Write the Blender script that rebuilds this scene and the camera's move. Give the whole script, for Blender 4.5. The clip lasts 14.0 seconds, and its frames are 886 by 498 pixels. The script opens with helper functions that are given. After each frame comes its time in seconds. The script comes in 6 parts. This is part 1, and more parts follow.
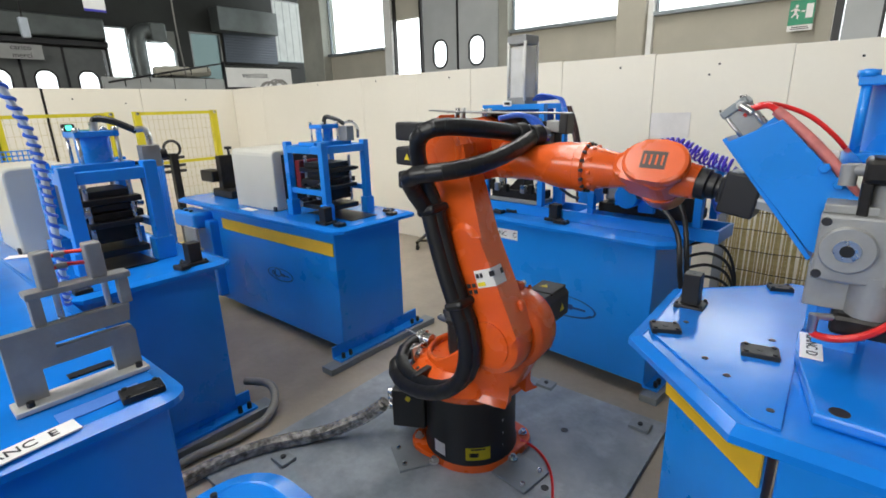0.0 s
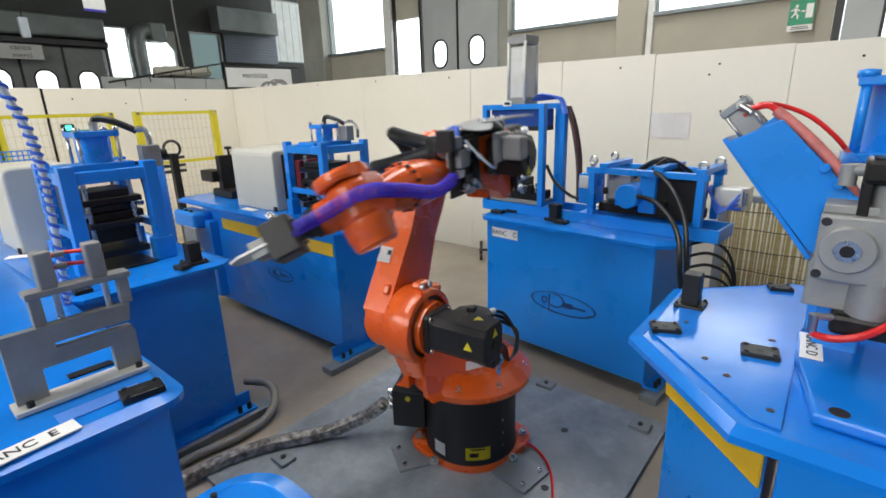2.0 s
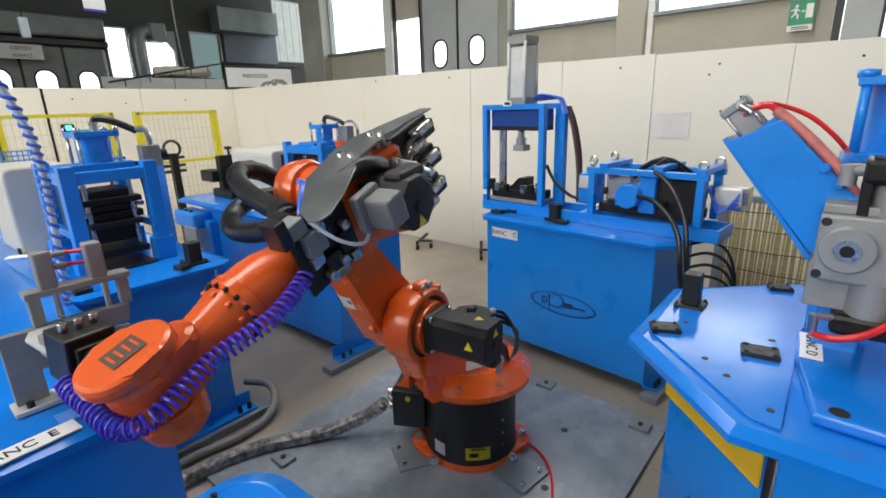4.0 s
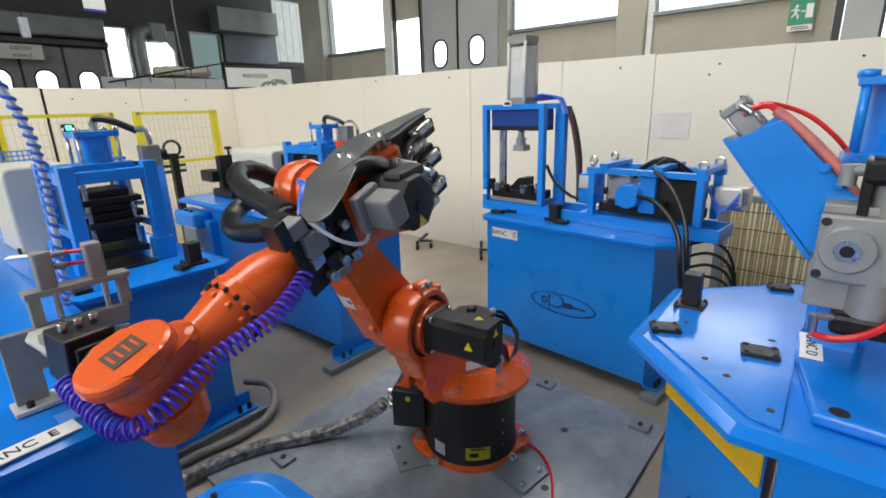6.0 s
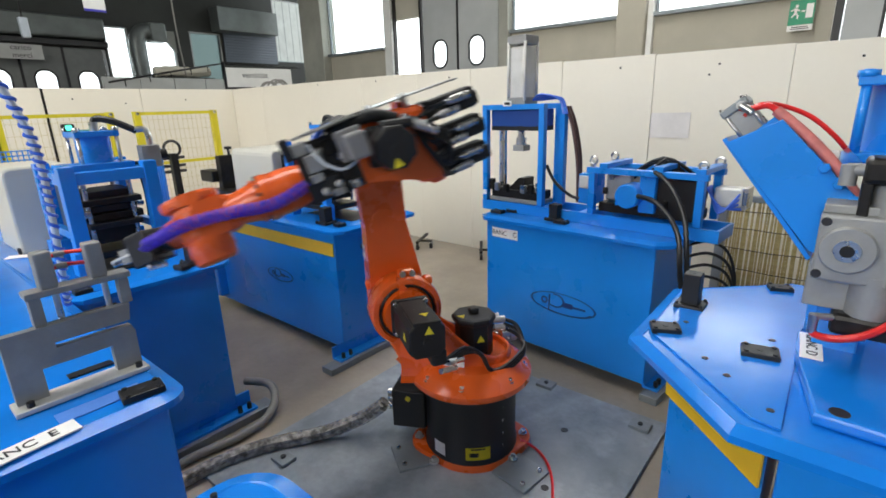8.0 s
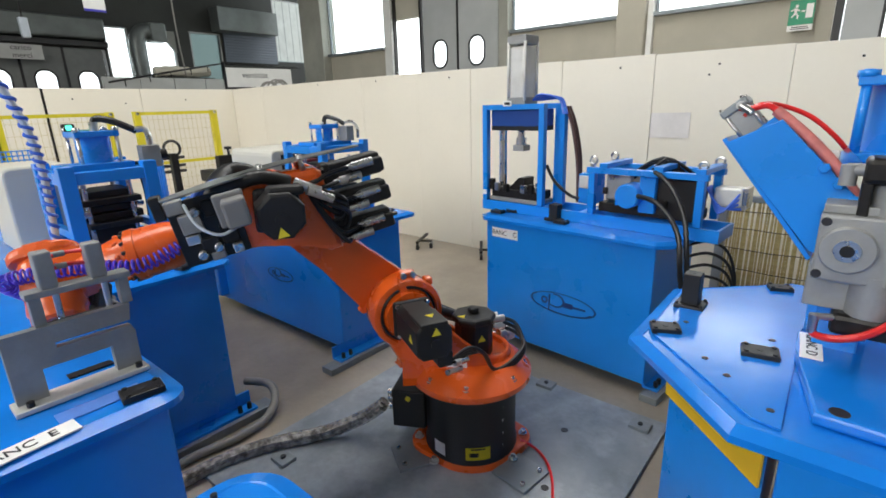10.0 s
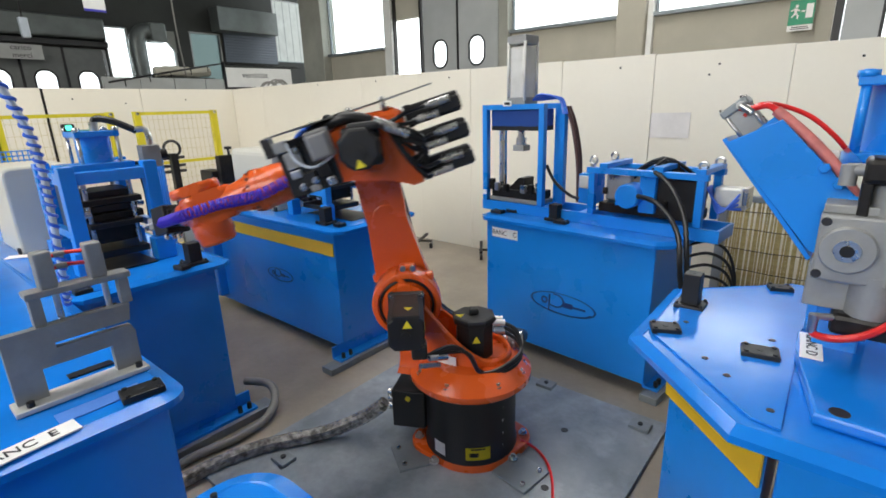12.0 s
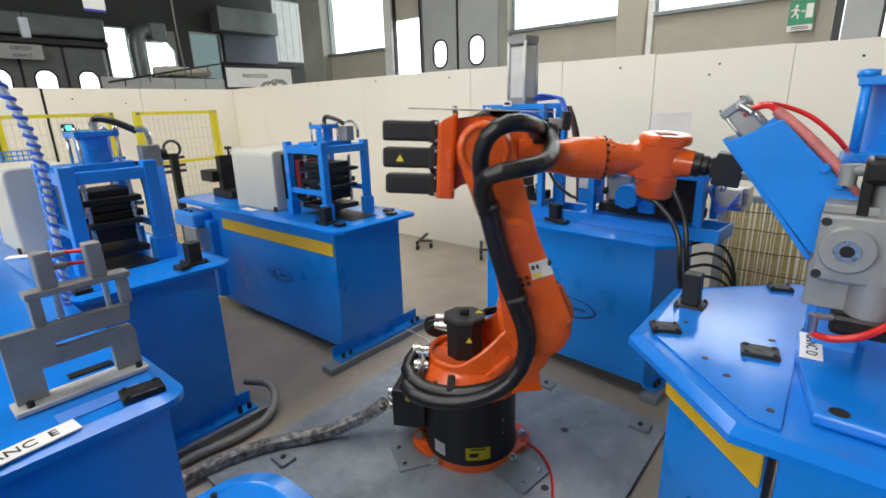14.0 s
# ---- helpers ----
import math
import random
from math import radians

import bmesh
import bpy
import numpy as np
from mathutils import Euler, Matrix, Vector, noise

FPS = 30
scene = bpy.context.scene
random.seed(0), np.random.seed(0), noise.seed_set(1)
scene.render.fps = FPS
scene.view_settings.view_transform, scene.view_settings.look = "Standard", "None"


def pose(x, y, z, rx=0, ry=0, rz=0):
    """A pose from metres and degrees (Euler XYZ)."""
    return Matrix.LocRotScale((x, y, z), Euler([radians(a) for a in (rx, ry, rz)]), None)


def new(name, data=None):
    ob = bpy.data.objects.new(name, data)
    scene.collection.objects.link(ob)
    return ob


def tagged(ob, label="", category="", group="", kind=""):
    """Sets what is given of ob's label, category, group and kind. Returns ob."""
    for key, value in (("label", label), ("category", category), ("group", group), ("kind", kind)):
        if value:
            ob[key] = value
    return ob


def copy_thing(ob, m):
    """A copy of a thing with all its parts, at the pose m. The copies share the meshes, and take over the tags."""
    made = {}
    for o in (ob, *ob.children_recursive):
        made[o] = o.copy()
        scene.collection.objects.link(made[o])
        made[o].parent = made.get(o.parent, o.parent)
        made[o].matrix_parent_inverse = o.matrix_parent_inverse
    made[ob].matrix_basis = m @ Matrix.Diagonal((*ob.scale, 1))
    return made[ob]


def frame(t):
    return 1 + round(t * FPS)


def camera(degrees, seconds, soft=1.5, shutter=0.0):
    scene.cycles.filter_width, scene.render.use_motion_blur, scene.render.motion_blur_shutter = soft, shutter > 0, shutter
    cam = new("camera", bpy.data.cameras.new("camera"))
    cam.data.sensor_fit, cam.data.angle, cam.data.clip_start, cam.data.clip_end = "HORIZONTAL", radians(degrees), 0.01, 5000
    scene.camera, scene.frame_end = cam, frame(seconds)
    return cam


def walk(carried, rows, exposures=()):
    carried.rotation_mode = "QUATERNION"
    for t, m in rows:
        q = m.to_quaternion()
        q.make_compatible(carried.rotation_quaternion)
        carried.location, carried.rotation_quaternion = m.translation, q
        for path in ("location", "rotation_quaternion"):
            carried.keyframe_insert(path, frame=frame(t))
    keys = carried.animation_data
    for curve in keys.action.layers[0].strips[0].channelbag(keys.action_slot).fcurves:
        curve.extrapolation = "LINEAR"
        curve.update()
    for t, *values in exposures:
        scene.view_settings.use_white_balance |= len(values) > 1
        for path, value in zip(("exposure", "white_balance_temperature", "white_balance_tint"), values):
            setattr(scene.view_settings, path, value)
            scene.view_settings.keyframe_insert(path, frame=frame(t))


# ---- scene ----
# A fixed camera on a stand looks across the robot cell
cam = camera(84.4, 14.0, soft=1.7, shutter=0.5)
EYE = Vector((1.139, -1.520, 1.490))
VIEW = Matrix.Translation(EYE) @ pose(0, 0, 0, 90 - 16.22, 0, 129.93 - 90) @ pose(0, 0, 0, 0, 0, -1.72)
walk(cam, [(0.0, VIEW), (14.0, VIEW)], exposures=[(0.0, -0.08), (14.0, -0.08)])

# ---- daylight: bright sky outside, lamps added at roof and wall openings ----
world = bpy.data.worlds.new("sky")
scene.world = world
world.use_nodes = True
wn = world.node_tree
sky = wn.nodes.new("ShaderNodeTexSky")
sky.sky_type, sky.sun_disc = "NISHITA", False
sky.sun_elevation, sky.sun_rotation = radians(42), radians(20)
wn.links.new(sky.outputs[0], wn.nodes["Background"].inputs[0])
wn.nodes["Background"].inputs[1].default_value = 0.12


def area_lamp(name, m, sx, sy, watts, colour):
    d = bpy.data.lights.new(name, "AREA")
    d.shape, d.size, d.size_y, d.energy, d.color = "RECTANGLE", sx, sy, watts, colour
    ob = new(name, d)
    ob.matrix_world = m
    return tagged(ob, "added lamp standing in for daylight at an opening", "light", kind="structure")


# roof slots out of view; positions and watts chosen to balance the light
SKYLIGHTS = [-8.4, -1.8, 4.8]
for sx, watts in zip(SKYLIGHTS, (6, 660, 50)):
    area_lamp("skylight_lamp", pose(sx, 0.5, 6.85), 1.6, 13.0, watts, (1.0, 0.975, 0.93))
area_lamp("window_lamp", pose(-3.0, 7.9, 4.0, -90), 12.0, 2.0, 70, (0.95, 0.98, 1.0))
# no south windows are in view; added fill that brightens the north wall
area_lamp("window_lamp", pose(-2.0, -8.9, 4.6, 90), 12.0, 2.4, 800, (1.0, 0.98, 0.93))


# ---- materials ----
def material(name, colour, rough=0.5, metal=0.0, var=0.12, scale=6.0, bump=0.05, bscale=60.0, coat=0.0, rvar=0.1, tint=None, stain=0.0):
    m = bpy.data.materials.new(name)
    m.use_nodes = True
    nt = m.node_tree
    n, l = nt.nodes, nt.links
    b = n["Principled BSDF"]
    co = n.new("ShaderNodeTexCoord")
    big = n.new("ShaderNodeTexNoise")
    big.inputs["Scale"].default_value, big.inputs["Detail"].default_value = scale, 6
    l.new(co.outputs["Object"], big.inputs["Vector"])
    fine = n.new("ShaderNodeTexNoise")
    fine.inputs["Scale"].default_value, fine.inputs["Detail"].default_value = bscale, 4
    l.new(co.outputs["Object"], fine.inputs["Vector"])
    ramp = n.new("ShaderNodeValToRGB")
    other = tint or tuple(c * (1 - var) for c in colour)
    ramp.color_ramp.elements[0].position, ramp.color_ramp.elements[1].position = 0.36, 0.66
    ramp.color_ramp.elements[0].color, ramp.color_ramp.elements[1].color = (*other, 1), (*colour, 1)
    l.new(big.outputs["Fac"], ramp.inputs["Fac"])
    mix = n.new("ShaderNodeMix")
    mix.data_type, mix.blend_type = "RGBA", "MULTIPLY"
    mix.inputs[0].default_value = var
    l.new(ramp.outputs["Color"], mix.inputs[6])
    fr = n.new("ShaderNodeValToRGB")
    fr.color_ramp.elements[0].color = (0.45, 0.45, 0.45, 1)
    l.new(fine.outputs["Fac"], fr.inputs["Fac"])
    l.new(fr.outputs["Color"], mix.inputs[7])
    last = mix.outputs[2]
    if stain:
        st = n.new("ShaderNodeTexNoise")
        st.inputs["Scale"].default_value, st.inputs["Detail"].default_value = scale * 0.35, 9
        st.inputs["Roughness"].default_value = 0.68
        l.new(co.outputs["Object"], st.inputs["Vector"])
        sr = n.new("ShaderNodeValToRGB")
        sr.color_ramp.elements[0].position, sr.color_ramp.elements[1].position = 0.45, 0.62
        sr.color_ramp.elements[0].color = (1 - stain, 1 - stain, 1 - stain, 1)
        l.new(st.outputs["Fac"], sr.inputs["Fac"])
        m2 = n.new("ShaderNodeMix")
        m2.data_type, m2.blend_type = "RGBA", "MULTIPLY"
        m2.inputs[0].default_value = 1
        l.new(last, m2.inputs[6])
        l.new(sr.outputs["Color"], m2.inputs[7])
        last = m2.outputs[2]
    l.new(last, b.inputs["Base Color"])
    rr = n.new("ShaderNodeMapRange")
    rr.inputs[3].default_value, rr.inputs[4].default_value = max(0.03, rough - rvar), min(1, rough + rvar)
    l.new(big.outputs["Fac"], rr.inputs[0])
    l.new(rr.outputs[0], b.inputs["Roughness"])
    b.inputs["Metallic"].default_value = metal
    b.inputs["Coat Weight"].default_value = coat
    b.inputs["Coat Roughness"].default_value = 0.08
    if bump:
        bp = n.new("ShaderNodeBump")
        bp.inputs["Strength"].default_value, bp.inputs["Distance"].default_value = bump, 0.01
        l.new(fine.outputs["Fac"], bp.inputs["Height"])
        l.new(bp.outputs[0], b.inputs["Normal"])
    return m


def glow(name, colour, strength):
    m = bpy.data.materials.new(name)
    m.use_nodes = True
    b = m.node_tree.nodes["Principled BSDF"]
    b.inputs["Base Color"].default_value = (*colour, 1)
    b.inputs["Emission Color"].default_value = (*colour, 1)
    b.inputs["Emission Strength"].default_value = strength
    return m


# one blue: lifted here for missing light on upright faces, dimmed for tray tops
BLUE = material("blue_paint_lifted", (0.010, 0.255, 0.82), 0.30, var=0.10, scale=3.0, bump=0.03, bscale=40, coat=0.15, rvar=0.12)
BLUE_TOP = material("blue_glossy_paint_dimmed", (0.008, 0.205, 0.74), 0.17, var=0.08, scale=7.0, bump=0.10, bscale=13, coat=0.1, rvar=0.08)
BLUE_DARK = material("blue_enamel", (0.006, 0.06, 0.30), 0.35, bump=0.02)
ORANGE = material("orange_paint", (0.74, 0.108, 0.012), 0.27, var=0.12, scale=5.0, bump=0.05, bscale=70, coat=0.25)
BLACK = material("black_paint", (0.008, 0.008, 0.009), 0.42, var=0.2, bump=0.03)
MOTOR = material("motor_black", (0.011, 0.011, 0.012), 0.52, var=0.25, bump=0.05, bscale=90)
RUBBER = material("black_rubber", (0.010, 0.010, 0.011), 0.36, var=0.25, bump=0.05, bscale=70)
DARKSTEEL = material("dark_steel", (0.035, 0.032, 0.030), 0.42, metal=0.6, var=0.4, scale=20, bump=0.1)
STEEL = material("bright_steel", (0.62, 0.62, 0.61), 0.28, metal=1.0, var=0.15, scale=15, bump=0.03)
ALU = material("aluminium", (0.70, 0.70, 0.67), 0.42, metal=0.25, var=0.15, scale=12, bump=0.04, bscale=120)
ALU_DULL = material("cast_aluminium", (0.34, 0.345, 0.34), 0.5, metal=0.35, var=0.18, scale=14, bump=0.08, bscale=90)
PLATE = material("ground_steel_plate", (0.47, 0.51, 0.55), 0.42, metal=0.25, var=0.36, scale=3.4, tint=(0.30, 0.34, 0.375), bump=0.06, bscale=30, stain=0.42)
CONCRETE = material("concrete_floor", (0.50, 0.435, 0.35), 0.34, var=0.22, scale=1.1, tint=(0.35, 0.30, 0.238), bump=0.08, bscale=35, stain=0.34)
PANEL = material("white_panel", (0.85, 0.805, 0.695), 0.42, var=0.06, scale=0.8, bump=0.02, bscale=25)
DUCT = material("sheet_metal_duct", (0.13, 0.145, 0.14), 0.4, metal=0.4, var=0.25, scale=3, bump=0.05)
# white panel with the shade behind the screen mixed into its colour
SHADED_WHITE = material("shaded_white_panel", (0.45, 0.46, 0.44), 0.5, var=0.12, scale=2, bump=0.03)
STRIP = material("pale_strip_curtain", (0.55, 0.58, 0.55), 0.5, var=0.15, scale=4, bump=0.02)
PILLAR = material("pale_concrete", (0.46, 0.46, 0.40), 0.75, var=0.2, scale=1.5, bump=0.15, stain=0.15)
CREAM = material("cream_wall", (0.50, 0.47, 0.385), 0.7, var=0.12, scale=1.5, bump=0.1)
CEMENT = material("grey_cement", (0.33, 0.335, 0.30), 0.8, var=0.2, scale=1.3, bump=0.2, stain=0.2)
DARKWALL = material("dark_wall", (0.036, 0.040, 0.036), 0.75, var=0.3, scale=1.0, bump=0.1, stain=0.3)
DOORGREY = material("grey_door_paint", (0.48, 0.50, 0.50), 0.45, var=0.1, scale=2, bump=0.03)
YELLOW = material("yellow_paint", (0.80, 0.50, 0.02), 0.42, var=0.12, bump=0.03)
YELLOW_F = material("yellow_fence_paint", (0.78, 0.66, 0.03), 0.42, var=0.12, bump=0.03)
WHITE = material("white_paint", (0.80, 0.80, 0.77), 0.35, var=0.06, bump=0.02)
GUARD = material("white_guard_plastic", (0.62, 0.61, 0.54), 0.35, var=0.06, scale=3, bump=0.02)
LABEL = material("white_label", (0.86, 0.86, 0.84), 0.4, var=0.05, bump=0.0)
INK = material("black_ink", (0.015, 0.015, 0.02), 0.5, bump=0.0)
NAVY = material("navy_print", (0.01, 0.03, 0.16), 0.4, bump=0.0)
RED = material("red_hose", (0.72, 0.02, 0.02), 0.3, var=0.1, bump=0.02)
PINK = material("pale_red_sleeve", (0.72, 0.22, 0.20), 0.5, var=0.3, scale=25, bump=0.1)
REDBOX = material("dark_red_paint", (0.18, 0.012, 0.02), 0.4)
PURPLE = material("violet_spiral_tube", (0.07, 0.035, 0.62), 0.3, var=0.15, bump=0.0)
LIGHTBLUE = material("blue_white_tube", (0.05, 0.16, 0.72), 0.3, var=0.1, bump=0.0)
PALE = material("pale_tube", (0.62, 0.68, 0.74), 0.35, bump=0.0)
GREYBOX = material("grey_plastic", (0.20, 0.20, 0.205), 0.45, var=0.1, bump=0.03)
SCREEN = material("grey_screen", (0.36, 0.37, 0.36), 0.25, bump=0.0)
MARKGREY = material("dark_print", (0.075, 0.05, 0.04), 0.45, bump=0.0)
GREEN = material("green_sign", (0.0, 0.30, 0.14), 0.4, bump=0.0)
FOOTBAR = material("grey_steel_bar", (0.26, 0.29, 0.31), 0.45, metal=0.3, var=0.2, bump=0.05)
BAMBOO = material("straw_reed", (0.52, 0.42, 0.19), 0.6, var=0.35, scale=30, tint=(0.36, 0.27, 0.10), bump=0.15)
WRAP = material("clear_wrapped_cable", (0.46, 0.44, 0.40), 0.16, metal=0.15, var=0.55, scale=30, tint=(0.13, 0.12, 0.11), bump=0.9, bscale=60, coat=0.8)
GREYHOSE = material("grey_hose", (0.27, 0.26, 0.24), 0.45, var=0.2, bump=0.1)
BROWNHOSE = material("brown_hose", (0.10, 0.05, 0.045), 0.4, var=0.2)
MESH_WIRE = material("yellow_wire", (0.60, 0.52, 0.22), 0.5, bump=0.0)
LAMPGREEN = glow("green_lamp", (0.1, 0.9, 0.55), 2.2)
OUTSIDE = glow("bright_overcast_sky", (0.94, 0.98, 1.0), 3.2)
GLASS = bpy.data.materials.new("frosted_glass")
GLASS.use_nodes = True
_g = GLASS.node_tree.nodes["Principled BSDF"]
_g.inputs["Base Color"].default_value = (0.86, 0.93, 0.92, 1)
_g.inputs["Transmission Weight"].default_value, _g.inputs["Roughness"].default_value, _g.inputs["IOR"].default_value = 1.0, 0.35, 1.1


TINTED = bpy.data.materials.new("green_tinted_glass")
TINTED.use_nodes = True
_t = TINTED.node_tree.nodes["Principled BSDF"]
_t.inputs["Base Color"].default_value = (0.045, 0.062, 0.060, 1)
_t.inputs["Transmission Weight"].default_value, _t.inputs["Roughness"].default_value, _t.inputs["IOR"].default_value = 1.0, 0.3, 1.1


# ---- mesh tools ----
def bm_new():
    return bmesh.new()


def box(bm, c, s, bev=0.0, m=None):
    """A box with centre c and size s, its edges rounded by bev, turned by m."""
    r = bmesh.ops.create_cube(bm, size=1.0)
    vs = r["verts"]
    for v in vs:
        v.co = Vector((v.co.x * s[0] + c[0], v.co.y * s[1] + c[1], v.co.z * s[2] + c[2]))
    if bev:
        es = list({e for v in vs for e in v.link_edges})
        out = bmesh.ops.bevel(bm, geom=es, offset=min(bev, min(s) * 0.45), segments=2, affect="EDGES", profile=0.5)
        vs = list({v for f in out["faces"] for v in f.verts} | {v for v in vs if v.is_valid})
    if m is not None:
        bmesh.ops.transform(bm, matrix=m, verts=vs)
    return vs


def cyl(bm, p0, p1, r0, r1=None, seg=24, bev=0.0):
    p0, p1 = Vector(p0), Vector(p1)
    r1 = r0 if r1 is None else r1
    q = (p1 - p0).to_track_quat("Z", "Y").to_matrix()
    a, b = [], []
    L = (p1 - p0).length
    rings = [(0.0, r0), (L, r1)]
    if bev:
        rings = [(0.0, r0 - bev), (bev, r0), (L - bev, r1), (L, r1 - bev)]
    loops = []
    for h, r in rings:
        loops.append([bm.verts.new(p0 + q @ Vector((r * math.cos(k * math.tau / seg), r * math.sin(k * math.tau / seg), h))) for k in range(seg)])
    for a, b in zip(loops, loops[1:]):
        for k in range(seg):
            f = bm.faces.new((a[k], a[(k + 1) % seg], b[(k + 1) % seg], b[k]))
            f.smooth = True
    bm.faces.new(list(reversed(loops[0])))
    bm.faces.new(loops[-1])


def lathe(bm, p0, axis, prof, seg=28):
    """Rings (distance along the axis, radius) joined to a turned body."""
    p0, axis = Vector(p0), Vector(axis).normalized()
    q = axis.to_track_quat("Z", "Y").to_matrix()
    loops = [[bm.verts.new(p0 + q @ Vector((r * math.cos(k * math.tau / seg), r * math.sin(k * math.tau / seg), h))) for k in range(seg)] for h, r in prof]
    for a, b in zip(loops, loops[1:]):
        for k in range(seg):
            bm.faces.new((a[k], a[(k + 1) % seg], b[(k + 1) % seg], b[k])).smooth = True
    bm.faces.new(list(reversed(loops[0])))
    bm.faces.new(loops[-1])


def prism(bm, poly, lo, hi, axis="z", bev=0.0):
    """A polygon pulled along an axis. axis z: (x, y); y: (x, z); x: (y, z)."""
    def at(p, h):
        return {"z": (p[0], p[1], h), "y": (p[0], h, p[1]), "x": (h, p[0], p[1])}[axis]
    a = [bm.verts.new(at(p, lo)) for p in poly]
    b = [bm.verts.new(at(p, hi)) for p in poly]
    n = len(poly)
    fs = [bm.faces.new((a[k], a[(k + 1) % n], b[(k + 1) % n], b[k])) for k in range(n)]
    fa, fb = bm.faces.new(list(reversed(a))), bm.faces.new(b)
    if bev:
        bmesh.ops.bevel(bm, geom=list(set(fa.edges) | set(fb.edges)), offset=bev, segments=2, affect="EDGES", profile=0.5)


def smooth_line(pts, n=8):
    pts = [Vector(p) for p in pts]
    out = []
    for i in range(len(pts) - 1):
        p0, p1, p2, p3 = pts[max(i - 1, 0)], pts[i], pts[i + 1], pts[min(i + 2, len(pts) - 1)]
        for k in range(n):
            t = k / n
            out.append(0.5 * ((2 * p1) + (p2 - p0) * t + (2 * p0 - 5 * p1 + 4 * p2 - p3) * t * t + (3 * p1 - p0 - 3 * p2 + p3) * t ** 3))
    return out + [pts[-1]]


def tube(bm, pts, r, seg=10, rib=0.0):
    """A pipe along points; rib: every second ring swells by that much."""
    pts = [Vector(p) for p in pts]
    up = Vector((0.13, 0.27, 1)).normalized()
    loops = []
    for i, p in enumerate(pts):
        d = (pts[min(i + 1, len(pts) - 1)] - pts[max(i - 1, 0)]).normalized()
        side = d.cross(up)
        if side.length < 1e-3:
            side = d.cross(Vector((1, 0, 0)))
        side.normalize()
        up = side.cross(d).normalized()
        rr = r + (rib if i % 2 else 0)
        loops.append([bm.verts.new(p + rr * (math.cos(k * math.tau / seg) * side + math.sin(k * math.tau / seg) * up)) for k in range(seg)])
    for a, b in zip(loops, loops[1:]):
        for k in range(seg):
            bm.faces.new((a[k], a[(k + 1) % seg], b[(k + 1) % seg], b[k])).smooth = True
    bm.faces.new(list(reversed(loops[0])))
    bm.faces.new(loops[-1])


def coil(pts, r, turns, n=14):
    """Points of a coil that winds round a line of points."""
    pts = [Vector(p) for p in pts]
    out = []
    total = turns * n
    for i in range(total + 1):
        f = i / total * (len(pts) - 1)
        k = min(int(f), len(pts) - 2)
        p = pts[k].lerp(pts[k + 1], f - k)
        d = (pts[k + 1] - pts[k]).normalized()
        s = d.cross(Vector((0.2, 0.3, 1))).normalized()
        u = s.cross(d)
        a = i / n * math.tau
        out.append(p + r * (math.cos(a) * s + math.sin(a) * u))
    return out


def part(name, bm, mat, parent=None, label="", m=None):
    """Links a bmesh as one mesh object under a thing or a part."""
    bmesh.ops.recalc_face_normals(bm, faces=bm.faces[:])
    for e in bm.edges:
        if len(e.link_faces) == 2 and e.calc_face_angle(0.0) > 0.75:
            e.smooth = False
    me = bpy.data.meshes.new(name)
    bm.to_mesh(me)
    bm.free()
    me.materials.append(mat)
    ob = new(name, me)
    if parent is not None:
        ob.parent = parent
    if m is not None:
        ob.matrix_basis = m
    if label:
        ob["label"] = label
    return ob


def thing(name, label, category, m=None, group="", kind=""):
    ob = new(name)
    ob.empty_display_size = 0.05
    if m is not None:
        ob.matrix_basis = m
    return tagged(ob, label, category, group, kind)


def solo(name, bm, mat, label, category, m=None, group="", kind=""):
    return tagged(part(name, bm, mat, None, "", m), label, category, group, kind)


def letters(name, text, size, mat, parent, m, depth=0.0012):
    """Raised words, each one a part, centred on m."""
    rows = text.split("\n")
    for r, row in enumerate(rows):
        at = 0
        for word in row.split(" "):
            if word:
                cu = bpy.data.curves.new(name, "FONT")
                cu.body, cu.size, cu.extrude, cu.align_x, cu.align_y = word, size, depth, "CENTER", "CENTER"
                tmp = bpy.data.objects.new(name + "_tmp", cu)
                me = bpy.data.meshes.new_from_object(tmp)
                bpy.data.objects.remove(tmp)
                me.materials.append(mat)
                ob = new(name, me)
                ob.parent = parent
                dx = (at + len(word) / 2 - len(row) / 2) * size * 0.60
                ob.matrix_basis = m @ Matrix.Translation((dx, ((len(rows) - 1) / 2 - r) * size * 1.05, 0))
            at += len(word) + 1


def one_box(name, c, s, mat, parent=None, bev=0.0, label="", m=None):
    bm = bm_new()
    box(bm, c, s, bev)
    return part(name, bm, mat, parent, label, m)


def studs(name, parent, pts, r, h, mat, axis="z", seg=8):
    """Screw heads at the points given, each a part, all on one mesh."""
    bm = bm_new()
    cyl(bm, (0, 0, 0), {"z": (0, 0, h), "y": (0, h, 0), "x": (h, 0, 0)}[axis], r, seg=seg, bev=min(r, abs(h)) * 0.2)
    first = part(name, bm, mat, parent)
    for k, p in enumerate(pts):
        o = first if k == 0 else new(name, first.data)
        o.parent = parent
        o.matrix_basis = Matrix.Translation(p)


def ring_poly(cx, cy, r, n=24, a0=0.0, a1=math.tau):
    return [(cx + r * math.cos(a0 + (a1 - a0) * k / n), cy + r * math.sin(a0 + (a1 - a0) * k / n)) for k in range(n)]


